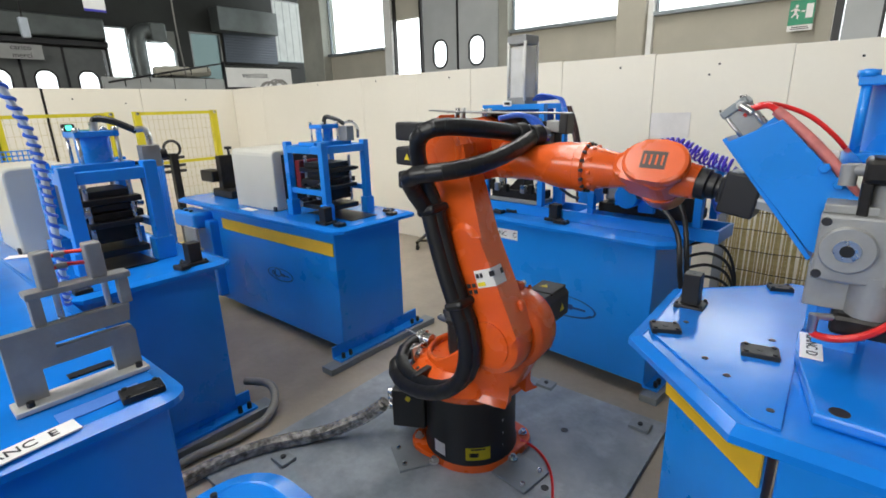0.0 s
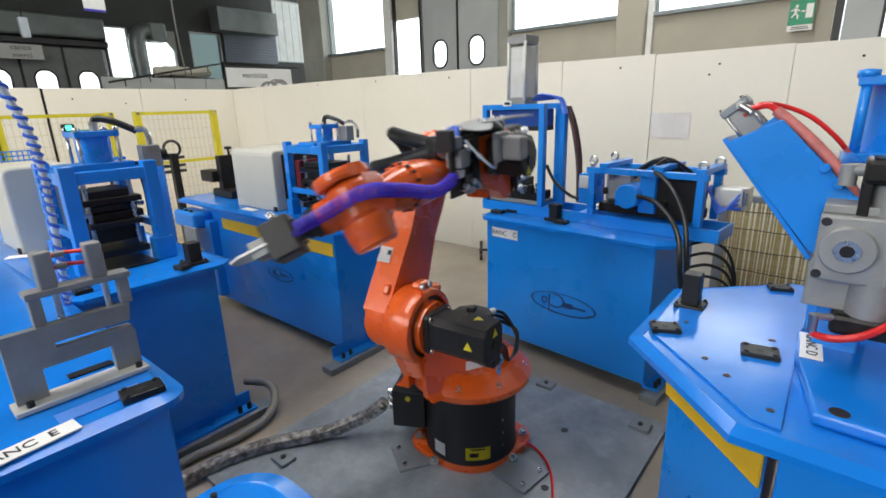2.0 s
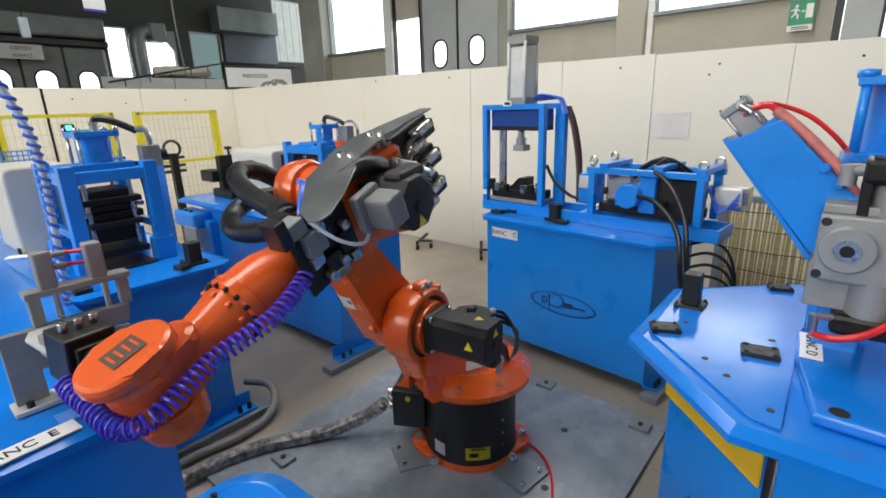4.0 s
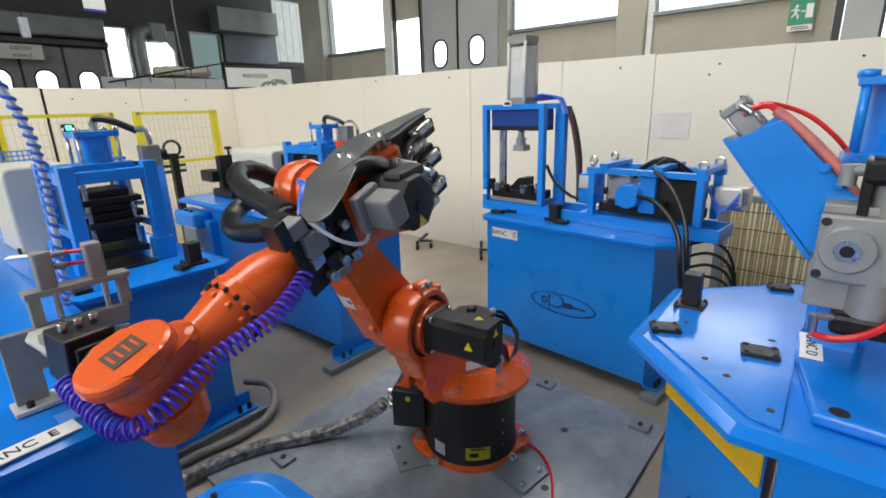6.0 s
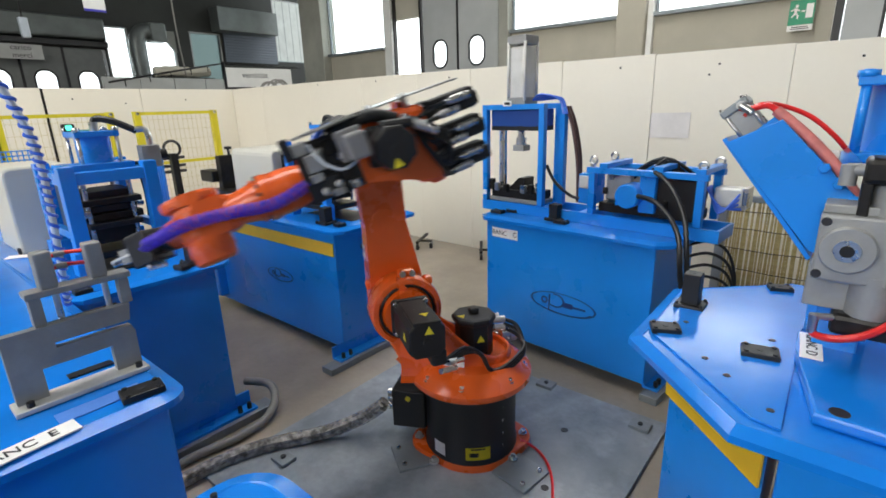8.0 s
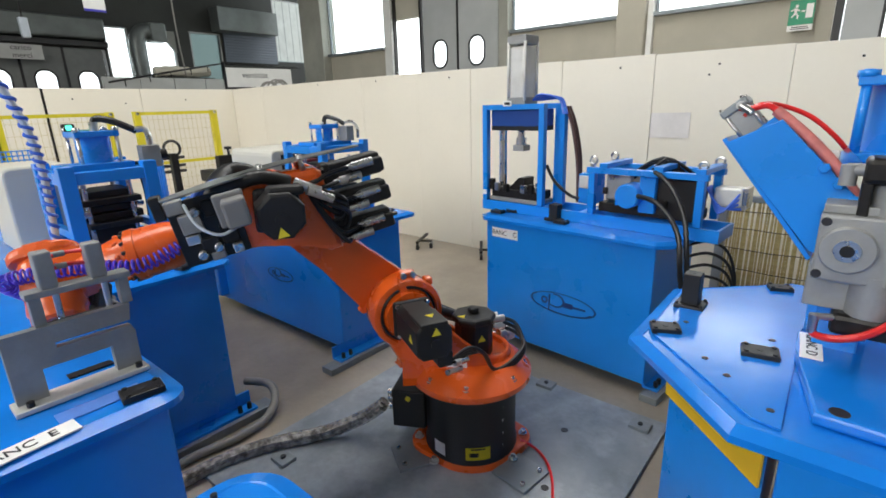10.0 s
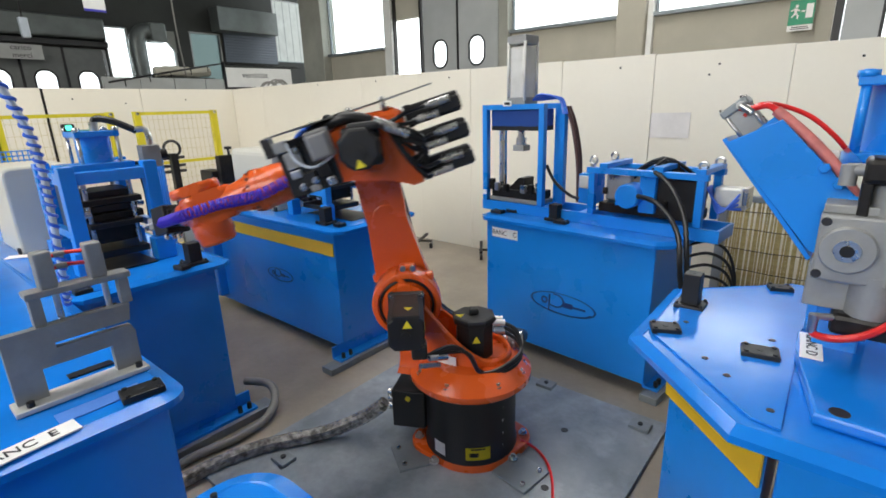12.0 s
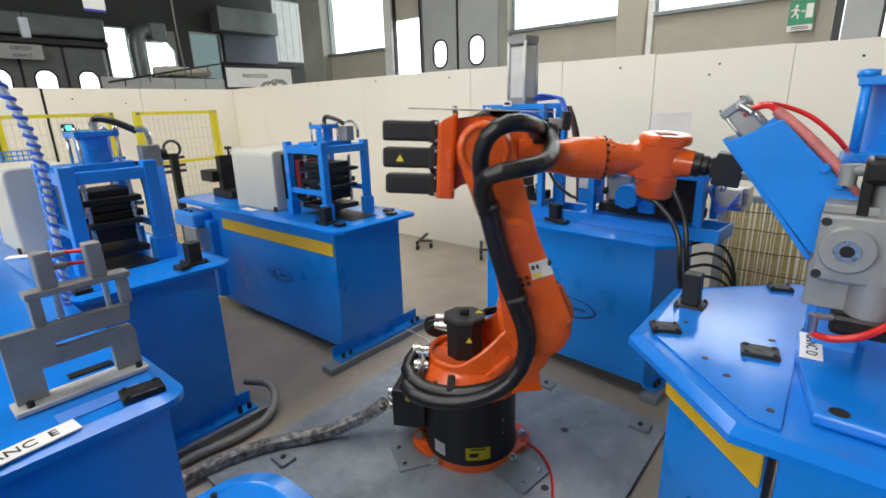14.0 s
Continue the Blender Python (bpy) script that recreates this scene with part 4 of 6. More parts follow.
for k in range(4):
    tube(bm, smooth_line([(0.27, -0.02 + k * .02, 0.18), (0.34, -0.05, 0.10 - k * .01), (0.42, 0.0, 0.09 + k * .03)], 5), 0.006, 6)
part("blue_tube", bm, LIGHTBLUE, UC)
rng = random.Random(12)
for k in range(14):
    one_box("fitting", (rng.uniform(-.24, .28), rng.uniform(-.1, -.03), rng.uniform(.06, .2)), (0.02, 0.02, rng.uniform(.02, .05)), rng.choice((STEEL, DARKSTEEL, BLUE, STEEL)), UC, 0.003)
bm = bm_new()
tube(bm, smooth_line([(0.0, -0.155, 0.13), (0.12, -0.20, 0.11), (0.24, -0.26, 0.0), (0.28, -0.27, -0.22), (0.28, -0.10, -0.52)], 8), 0.011, 8, 0.002)
tube(bm, smooth_line([(0.06, -0.12, 0.25), (0.16, -0.17, 0.19), (0.25, -0.22, 0.06), (0.29, -0.25, -0.12), (0.30, -0.2, -0.34), (0.36, -0.05, -0.5)], 8), 0.011, 8, 0.002)
part("pressure_hose", bm, RUBBER, UC, "black ribbed pressure hoses hanging over the edge")
bm = bm_new()
for k in range(4):
    tube(bm, smooth_line([(0.22, -0.02, -0.11 - k * .06), (0.30, 0.03, -0.09 - k * .06), (0.38, 0.08, -0.16 - k * .05), (0.41, 0.10, -0.36 - k * .02), (0.30, 0.08, -0.56)], 6), 0.0075, 8)
part("side_hose", bm, RUBBER, UC)
stop_post((-0.115, 0.985), -5, 0.08, 0.055)
rest_pad((-0.05, 0.93), -5, (0.075, 0.05))
for p in ((-0.50, 0.98), (-0.43, 1.05)):
    rest_pad(p, -5, (0.08, 0.05))

# bench D: tray with cut corners, chute and clamp blocks
D = bench("blue steel bench with cut corners and a yellow band", [(2.6, 0.555), (1.04, 0.555), (0.72, 0.265), (0.725, -0.205), (1.035, -0.515), (2.6, -0.53)][::1], (1.12, 2.5, -0.40, 0.45))
bm = bm_new()
prism(bm, [(1.10, 0.45), (0.84, 0.20), (0.84, -0.16), (1.10, -0.42)], 0.12, 0.815)
part("nose", bm, BLUE, D)
m_d = Matrix.Translation((0.966, -0.294, 0)) @ pose(0, 0, 0, 0, 0, -45)
one_box("stripe", (0, -0.005, 0.745), (0.37, 0.006, 0.135), YELLOW, D, label="yellow painted band", m=m_d)
end_foot(D, (0.86, 0.10), 0.75, 90)
bm = bm_new()
prism(bm, [(1.33, 0.50), (1.05, 0.50), (0.79, 0.25), (0.79, -0.18), (1.06, -0.45), (1.115, -0.46), (1.105, 0.1)], TOP - 0.001, TOP + 0.004, "z", 0.001)
part("wear_plate", bm, BLUE_TOP, D, "raised glossy wear plate")
studs("hole", D, [(*p, TOP + 0.0035) for p in ((0.835, -0.04), (1.09, -0.40), (1.05, -0.03), (0.99, -0.30), (0.93, -0.24))], 0.008, 0.002, INK, seg=12)
studs("hole", D, [(1.20, -0.375, TOP + 0.0295)], 0.018, 0.002, INK, seg=16)
bm = bm_new()
prism(bm, [(1.16, -0.40), (1.105, -0.10), (1.10, 0.02), (2.4, 0.02), (2.4, -0.44)], TOP, TOP + 0.03, "z", 0.008)
part("raised_bed", bm, BLUE_TOP, D)
name_plate(D, pose(1.134, -0.078, TOP + 0.034, 0, 0, -86), "BANC D", 0.155, 0.046)
stop_post((0.812, 0.107), 0, 0.10, 0.050)
rest_pad((0.800, -0.125), 25, (0.078, 0.058))
rest_pad((1.035, -0.135), 10)
rest_pad((1.02, 0.42), 20, (0.07, 0.05))

CH = thing("inclined_chute", "steep blue plate chute with a clamped air cylinder", "chute", pose(1.059, -0.058, TOP + 0.064) @ Matrix.Scale(0.9, 4))
bm = bm_new()
prism(bm, [(0.038, 0.236), (-0.195, 0.518), (-0.068, 0.582), (0.16, 0.34), (0.16, 0.20)], -0.02, 0.0, "y", 0.002)
side = part("side_plate", bm, BLUE, CH)
bm = bm_new()
prism(bm, [(0.038, 0.236), (-0.195, 0.518), (-0.068, 0.582), (0.16, 0.34), (0.16, 0.20)], 0.16, 0.18, "y", 0.002)
part("side_plate", bm, BLUE, CH)
pc = one_box("floor_plate", (-0.085, 0.07, 0.3575), (0.40, 0.16, 0.012), BLUE, CH, 0, "", None)
pc.data.transform(Matrix.Translation((-0.08, 0.0, 0.37)) @ Matrix.Rotation(radians(52.7), 4, "Y") @ Matrix.Translation((0.085, 0.0, -0.3575)))
pc = one_box("rib", (-0.02, 0.04, 0.45), (0.30, 0.012, 0.09), BLUE, CH)
pc.data.transform(Matrix.Translation((-0.02, 0, 0.45)) @ Matrix.Rotation(radians(47), 4, "Y") @ Matrix.Translation((0.02, 0, -0.45)))
one_box("pedestal", (0.13, 0.08, 0.085), (0.10, 0.16, 0.312), BLUE, CH, 0.004)
bm = bm_new()
mm = Matrix.Translation((-0.155, 0.075, 0.565)) @ Matrix.Rotation(radians(50), 4, "Y")
box(bm, (0, 0, 0), (0.125, 0.066, 0.066), 0.010, mm)
acd = part("air_cylinder", bm, ALU_DULL, CH, "grey aluminium air cylinder")
for x in (-0.062, 0.055):
    bm = bm_new()
    box(bm, (x, 0, 0), (0.024, 0.078, 0.078), 0.005, mm)
    part("end_cap", bm, FOOTBAR, acd)
for y in (-0.031, 0.031):
    for z in (-0.031, 0.031):
        bm = bm_new()
        cyl(bm, mm @ Vector((-0.080, y, z)), mm @ Vector((0.064, y, z)), 0.005, seg=8)
        part("tie_rod", bm, STEEL, acd)
bm = bm_new()
cyl(bm, mm @ Vector((-0.055, -0.034, 0.02)), mm @ Vector((-0.055, -0.06, 0.02)), 0.012, seg=10)
cyl(bm, mm @ Vector((-0.055, -0.055, 0.02)), mm @ Vector((-0.02, -0.06, 0.03)), 0.010, seg=10)
part("elbow_fitting", bm, STEEL, acd)
studs("bolt", CH, [(x, -0.019, z) for x, z in ((0.04, 0.46), (0.075, 0.42), (0.11, 0.38))], 0.014, -0.013, BLUE, "y", 6)
one_box("hinge_clip", (0.05, 0.03, 0.485), (0.03, 0.03, 0.03), ALU, CH, 0.003)
pc = one_box("clear_cover", (0.10, 0.05, 0.44), (0.13, 0.005, 0.06), GLASS, CH)
pc.data.transform(Matrix.Translation((0.1, 0, 0.44)) @ Matrix.Rotation(radians(47), 4, "Y") @ Matrix.Translation((-0.1, 0, -0.44)))
bm = bm_new()
tube(bm, smooth_line([(-0.195, 0.05, 0.612), (-0.15, 0.04, 0.611), (-0.11, 0.04, 0.617), (-0.075, 0.03, 0.594)], 6), 0.0085, 8)
part("red_hose", bm, RED, CH)
bm = bm_new()
tube(bm, smooth_line([(-0.167, 0.045, 0.588), (-0.15, 0.05, 0.612), (-0.115, 0.07, 0.622), (-0.063, 0.1, 0.608), (-0.008, 0.1, 0.58), (0.046, 0.1, 0.532), (0.08, 0.12, 0.49)], 6), 0.0065, 8)
part("red_hose", bm, RED, CH)
bm = bm_new()
tube(bm, smooth_line([(-0.090, 0.03, 0.604), (-0.023, 0.02, 0.548), (0.048, 0.015, 0.476), (0.106, 0.01, 0.398), (0.13, 0.0, 0.34)], 7), 0.0145, 10)
part("hose_sleeve", bm, PINK, CH, "pale red corrugated sleeve over the hose")

CL = thing("clamp_unit", "grey aluminium rotary clamp with a bored flange", "clamp", pose(1.175, -0.14, TOP + 0.03))
one_box("clamp_body", (0.022, 0.0, 0.285), (0.18, 0.09, 0.15), ALU_DULL, CL, 0.006)
bm = bm_new()
cyl(bm, (-0.012, -0.058, 0.287), (-0.012, -0.04, 0.287), 0.051, seg=36, bev=0.003)
fl = part("flange", bm, ALU_DULL, CL, "round bored flange")
bm = bm_new()
cyl(bm, (-0.012, -0.062, 0.287), (-0.012, -0.054, 0.287), 0.024, seg=24)
part("hub", bm, STEEL, fl)
bm = bm_new()
cyl(bm, (-0.012, -0.065, 0.287), (-0.012, -0.06, 0.287), 0.013, seg=20)
part("bore", bm, BLACK, fl)
studs("screw_hole", fl, [(x, -0.0445, z) for x, z in ((-0.056, 0.345), (-0.058, 0.225), (0.09, 0.34))], 0.010, -0.003, INK, "y", 12)
one_box("top_plate", (0.0, 0.02, 0.37), (0.13, 0.09, 0.02), ALU_DULL, CL, 0.003)
for x in (0.052,):
    bm = bm_new()
    cyl(bm, (x, 0.01, 0.36), (x, 0.01, 0.43), 0.043, seg=24)
    ub = part("upper_cylinder", bm, ALU_DULL, CL)
    bm = bm_new()
    box(bm, (x, 0.01, 0.455), (0.125, 0.10, 0.055), 0.012)
    box(bm, (x - 0.052, 0.01, 0.395), (0.02, 0.08, 0.075), 0.004)
    part("upper_cap", bm, DARKSTEEL, ub)
bm = bm_new()
cyl(bm, (0.02, 0.0, 0.455), (-0.04, 0.0, 0.455), 0.014, seg=10)
cyl(bm, (-0.035, 0.0, 0.465), (-0.035, 0.0, 0.42), 0.016, seg=10)
part("elbow_fitting", bm, ALU_DULL, CL)
one_box("lower_block", (-0.025, 0.025, 0.185), (0.10, 0.07, 0.10), ALU_DULL, CL, 0.004)
bm = bm_new()
cyl(bm, (0.045, -0.005, 0.135), (0.045, -0.005, 0.23), 0.042, seg=24)
lb = part("lower_cylinder", bm, ALU_DULL, CL)
bm = bm_new()
box(bm, (0.045, 0.0, 0.112), (0.125, 0.09, 0.05), 0.012)
part("lower_cap", bm, DARKSTEEL, lb)
one_box("base_block", (0.0, 0.19, 0.07), (0.13, 0.05, 0.14), BLUE, CL, 0.004)
one_box("carrier", (0.03, 0.13, 0.18), (0.10, 0.17, 0.08), ALU_DULL, CL, 0.004)
bm = bm_new()
cyl(bm, (-0.046, -0.05, 0.085), (-0.046, -0.05, 0.13), 0.010, seg=10)
cyl(bm, (-0.046, -0.05, 0.125), (0.0, -0.03, 0.125), 0.008, seg=10)
part("brass_elbow", bm, STEEL, CL)
bm = bm_new()
tube(bm, smooth_line([(-0.046, -0.05, 0.09), (-0.035, -0.053, 0.081), (0.0, -0.056, 0.083), (0.046, -0.056, 0.104), (0.09, -0.05, 0.145), (0.14, -0.03, 0.19)], 7), 0.0085, 8)
part("red_hose", bm, RED, CL)
HD = thing("hydraulic_cylinder_unit", "large blue hydraulic cylinder on a blue bracket", "cylinder", pose(1.25, 0.42, TOP))
one_box("bracket", (0.12, 0.0, 0.21), (0.30, 0.22, 0.42), BLUE, HD, 0.005)
one_box("shelf", (0.02, 0, 0.445), (0.40, 0.27, 0.035), BLUE, HD, 0.004)
hydraulic_cylinder(HD, (0.015, 0.0, 0.46), 0.115, 0.225, BLUE, BLUE)
bm = bm_new()
cyl(bm, (0.02, 0, 0.68), (0.02, 0, 0.74), 0.034, seg=6)
cyl(bm, (0.02, 0, 0.735), (0.02, 0, 0.80), 0.022, seg=14)
part("top_fitting", bm, STEEL, HD)

# bench E: aluminium bending fixture
E_ = bench("blue steel bench with rounded tray corners", rrect(-2.2, -0.018, -2.2, -1.112, (0.06, 0.05, 0.05, 0.05), 5), (-2.1, -0.06, -2.1, -1.155))
name_plate(E_, pose(-0.062, -1.43, TOP + 0.002, 0, 0, 95), "BANC E", 0.20, 0.052)
one_box("worn_strip", (-0.125, -1.27, TOP + 0.0005), (0.05, 0.17, 0.002), material("worn_blue", (0.10, 0.27, 0.80), 0.35, stain=0.1), E_)
rest_pad((-0.085, -1.195), -8, (0.055, 0.09))
FX_E = thing("bending_fixture", "grey aluminium fixture with cut-outs and two clamps", "fixture", pose(-0.245, -1.275, TOP))
bm = bm_new()
outer = [(-0.125, 0.012), (-0.065, 0.012), (-0.065, 0.082), (0.078, 0.082), (0.078, 0.012), (0.135, 0.012), (0.135, 0.105), (0.128, 0.122), (-0.03, 0.122), (-0.03, 0.136), (0.128, 0.136), (0.135, 0.18), (-0.125, 0.18)]
prism(bm, outer, -0.011, 0.011, "x")
part("front_plate", bm, ALU_DULL, FX_E, "thick plate with window cut-outs")
one_box("foot_plate", (0.012, 0.002, 0.006), (0.070, 0.275, 0.012), ALU, FX_E, 0.002)
one_box("top_bar", (-0.015, 0.045, 0.255), (0.045, 0.215, 0.016), ALU_DULL, FX_E, 0.003)
for y in (-0.045, 0.135):
    one_box("pillar", (-0.012, y, 0.214), (0.026, 0.024, 0.07), ALU_DULL, FX_E, 0.002)
for y in (-0.012, 0.088):
    c = one_box("air_clamp", (-0.015, y, 0.306), (0.038, 0.036, 0.088), ALU_DULL, FX_E, 0.005)
    bm = bm_new()
    cyl(bm, (-0.015, y + 0.01, 0.17), (-0.015, y + 0.01, 0.25), 0.007, seg=10)
    part("rod", bm, STEEL, c)
for z in (0.295, 0.325):
    bm = bm_new()
    tube(bm, smooth_line([(-0.02, -0.02, z), (-0.05, 0.03, z + 0.004), (-0.02, 0.08, z + 0.006)], 5), 0.005, 8)
    part("red_tube", bm, RED, FX_E)
    bm = bm_new()
    cyl(bm, (-0.048, 0.005, z + 0.003), (-0.048, 0.04, z + 0.004), 0.007, seg=10)
    part("tube_fitting", bm, ALU_DULL, FX_E)
for y in (-0.105, 0.12):
    bm = bm_new()
    cyl(bm, (0.032, y, 0.012), (0.032, y, 0.024), 0.008, seg=12)
    part("screw", bm, BLACK, FX_E)
bm = bm_new()
cyl(bm, (-0.04, -0.06, 0.165), (-0.04, 0.12, 0.168), 0.007, seg=8)
part("locating_bar", bm, DARKSTEEL, FX_E)
one_box("tray_slot", (-0.08, 0.04, 0.002), (0.03, 0.10, 0.003), BLACK, FX_E)

# bench F: only its rounded corner shows
F_ = bench("blue steel bench with a rounded glossy corner", rrect(0.335, 1.5, -3.2, -1.135, (0.05, 0.10, 0.05, 0.05), 6), (0.40, 1.42, -3.1, -1.20))
bm = bm_new()
cyl(bm, (0.38, -1.25, TOP), (0.38, -1.25, TOP + 0.01), 0.006, seg=10)
part("screw", bm, BLACK, F_)

# robot base plate on the floor, with levelling pads
bp = thing("base_plate", "ground grey steel plate bolted to the floor under the robot", "plate")
one_box("plate", (-0.05, -0.10, 0.01), (1.44, 1.52, 0.02), PLATE, bp, 0.002)
for x, y in ((-0.58, -0.60), (0.57, 0.56), (-0.20, 0.62), (0.05, 0.62)):
    blk = one_box("anchor_block", (x, y, 0.028), (0.09, 0.07, 0.018), FOOTBAR, bp, 0.002)
    bm = bm_new()
    cyl(bm, (x, y, 0.037), (x, y, 0.043), 0.012, seg=10)
    part("anchor_bolt", bm, BLACK, blk)
for x, y, s in ((0.72, 0.64, 0.12), (0.80, 0.40, 0.14)):
    one_box("floor_anchor", (x, y, 0.012), (s, s * 0.8, 0.024), FOOTBAR, bp, 0.003)
studs("hole", bp, [(0.30, 0.33, 0.0195), (0.40, -0.05, 0.0195)], 0.016, 0.002, INK, seg=14)

# cables on the floor
cab = thing("robot_supply_cables", "thick cable bundle in clear wrap along the floor", "cable")
bm = bm_new()
for k in range(5):
    a = k * 1.26
    oy, oz = 0.018 * math.cos(a), 0.018 * math.sin(a)
    tube(bm, smooth_line([(-0.33, -0.22 + oy, 0.20 + oz), (-0.42, -0.27 + oy, 0.12 + oz), (-0.55, -0.40 + oy, 0.055 + oz), (-0.72, -0.66 + oy, 0.045 + oz), (-0.78, -0.95 + oy, 0.04 + oz), (-0.74, -1.2 + oy, 0.04 + oz), (-0.6, -1.7 + oy, 0.04 + oz)], 10), 0.017, 8, 0.0015)
part("wrapped_cable", bm, WRAP, cab)
cab2 = thing("grey_floor_hose", "grey hose lying in a loop at the bench foot", "hose")
bm = bm_new()
tube(bm, smooth_line([(-1.20, -0.42, 0.10), (-1.06, -0.36, 0.10), (-0.96, -0.40, 0.06), (-0.90, -0.50, 0.03), (-0.89, -0.66, 0.022), (-0.92, -0.86, 0.022), (-0.88, -1.2, 0.022)], 10), 0.021, 10)
part("hose", bm, GREYHOSE, cab2)
cab3 = thing("red_floor_cable", "thin red cable on the steel plate", "cable")
bm = bm_new()
tube(bm, smooth_line([(0.20, 0.10, 0.06), (0.27, 0.12, 0.03), (0.36, 0.06, 0.026), (0.44, -0.06, 0.026), (0.52, -0.25, 0.026), (0.62, -0.5, 0.026)], 8), 0.006, 6)
part("cable", bm, RED, cab3)
cab4 = thing("white_floor_cable", "thin white cable running over the floor", "cable")
bm = bm_new()
tube(bm, smooth_line([(-1.0, 0.62, 0.06), (-0.86, 0.66, 0.012), (-0.72, 0.60, 0.012), (-0.66, 0.50, 0.012), (-0.5, 0.45, 0.03)], 8), 0.005, 6)
part("cable", bm, PALE, cab4)

# castors of the wheeled screens at the wall
for x, y, r in ((-2.39, 2.30, 25), (-1.62, 2.38, 35)):
    c = thing("castor_foot", "dark wheeled foot of the panel screen", "castor", pose(x, y, 0, 0, 0, r), group="screen castors")
    one_box("leg", (0.0, 0.10, 0.085), (0.03, 0.40, 0.025), DARKSTEEL, c, 0.004)
    one_box("cross_leg", (0.06, 0.0, 0.085), (0.16, 0.025, 0.02), DARKSTEEL, c, 0.004)
    for dx, dy in ((0.0, -0.08), (0.13, 0.0)):
        bm = bm_new()
        cyl(bm, (dx - 0.014, dy, 0.032), (dx + 0.014, dy, 0.032), 0.032, seg=16, bev=0.004)
        w = part("wheel", bm, BLACK, c)
        one_box("fork", (dx, dy + 0.01, 0.06), (0.034, 0.02, 0.04), STEEL, w)

# yellow mesh fence
def fence_panel(m, w, h, label):
    t = thing("mesh_fence", label, "fence", m, group="yellow mesh fences")
    for y in (0, w):
        one_box("post", (0, y, h / 2), (0.06, 0.06, h), YELLOW_F, t, 0.003)
    for z in (h - 0.02, 1.02, 0.15):
        one_box("rail", (0, w / 2, z), (0.03, w - 0.06, 0.03), YELLOW_F, t)
    bm = bm_new()
    n = int(w / 0.045)
    for k in range(1, n):
        box(bm, (0.0, k * w / n, h / 2 + 0.07), (0.0026, 0.0026, h - 0.2))
    for k in range(1, int(h / 0.1)):
        box(bm, (0.003, w / 2, 0.15 + k * 0.1 if 0.15 + k * 0.1 < h else h - 0.03), (0.0026, w - 0.06, 0.0026))
    part("wire_mesh", bm, MESH_WIRE, t)
    studs("bolt", t, [(0.030, y, h - 0.02) for y in (0, w)], 0.016, 0.006, STEEL, "x")
    return t


fence_panel(pose(-4.3, -0.66, 0), 0.82, 1.53, "yellow framed wire mesh fence panel")
fence_panel(pose(-4.3, 0.39, 0), 0.76, 1.53, "yellow framed wire mesh fence panel")
fence_panel(pose(-4.3, -1.9, 0), 1.2, 1.53, "yellow framed wire mesh fence panel")
mark = thing("green_exit_tag", "small green exit tag on the screen", "sign", pose(-4.24, -0.10, 1.36))
one_box("tag", (0, 0, 0), (0.006, 0.14, 0.05), GREEN, mark)
one_box("tag_mark", (0.004, 0, 0), (0.003, 0.07, 0.02), LABEL, mark)
one_box("tag_wire", (-0.02, 0, 0), (0.03, 0.01, 0.01), MESH_WIRE, mark)

# reed screen in a grey frame beside bench C
rs = thing("reed_screen", "straw-coloured reed mat in a grey steel frame", "screen", pose(0.575, 1.9, 0, 0, 0, -3))
one_box("post", (0, 0, 0.46), (0.05, 0.04, 0.92), ALU_DULL, rs, 0.003)
one_box("post", (1.1, 0, 0.46), (0.05, 0.04, 0.92), ALU_DULL, rs, 0.003)
one_box("top_rail", (0.55, 0, 0.905), (1.05, 0.04, 0.035), FOOTBAR, rs, 0.003)
one_box("bottom_rail", (0.55, 0, 0.06), (1.05, 0.04, 0.035), FOOTBAR, rs, 0.003)
rng = random.Random(6)
reeds = bm_new()
cyl(reeds, (0, 0, 0.08), (0, 0, 0.89), 0.0058, seg=5)
first = part("reed", reeds, BAMBOO, rs)
for k in range(86):
    o = first if k == 0 else new("reed", first.data)
    o.parent = rs
    o.matrix_basis = pose(0.03 + k * 0.0122, rng.uniform(-0.004, 0.004), 0, 0, rng.uniform(-1.0, 1.0), 0)
bm = bm_new()
for z in (0.2, 0.33, 0.46, 0.59, 0.72, 0.83):
    tube(bm, [(0.03 + i * 0.13, -0.012, z + rng.uniform(-.006, .006)) for i in range(9)], 0.0025, 5)
part("binding_wire", bm, DARKSTEEL, rs)

# ---- the six-axis robot ----
SHEET = material("bare_sheet_steel", (0.36, 0.37, 0.36), 0.32, metal=0.9, var=0.2, scale=9, bump=0.03)
BASE_Z = 0.02
OX, OZ, ARM, FORE, DROP = 0.26, 0.675, 0.68, 0.67, 0.035
robot = thing("industrial_robot", "orange six-axis robot arm on a black round base", "robot")


def warning(parent, m, s=0.035):
    bm = bm_new()
    prism(bm, [(-s / 2, -s * 0.42), (s / 2, -s * 0.42), (0, s * 0.45)], 0.0, 0.0012, "z")
    part("warning_triangle", bm, YELLOW_F, parent, "yellow warning triangle", m)


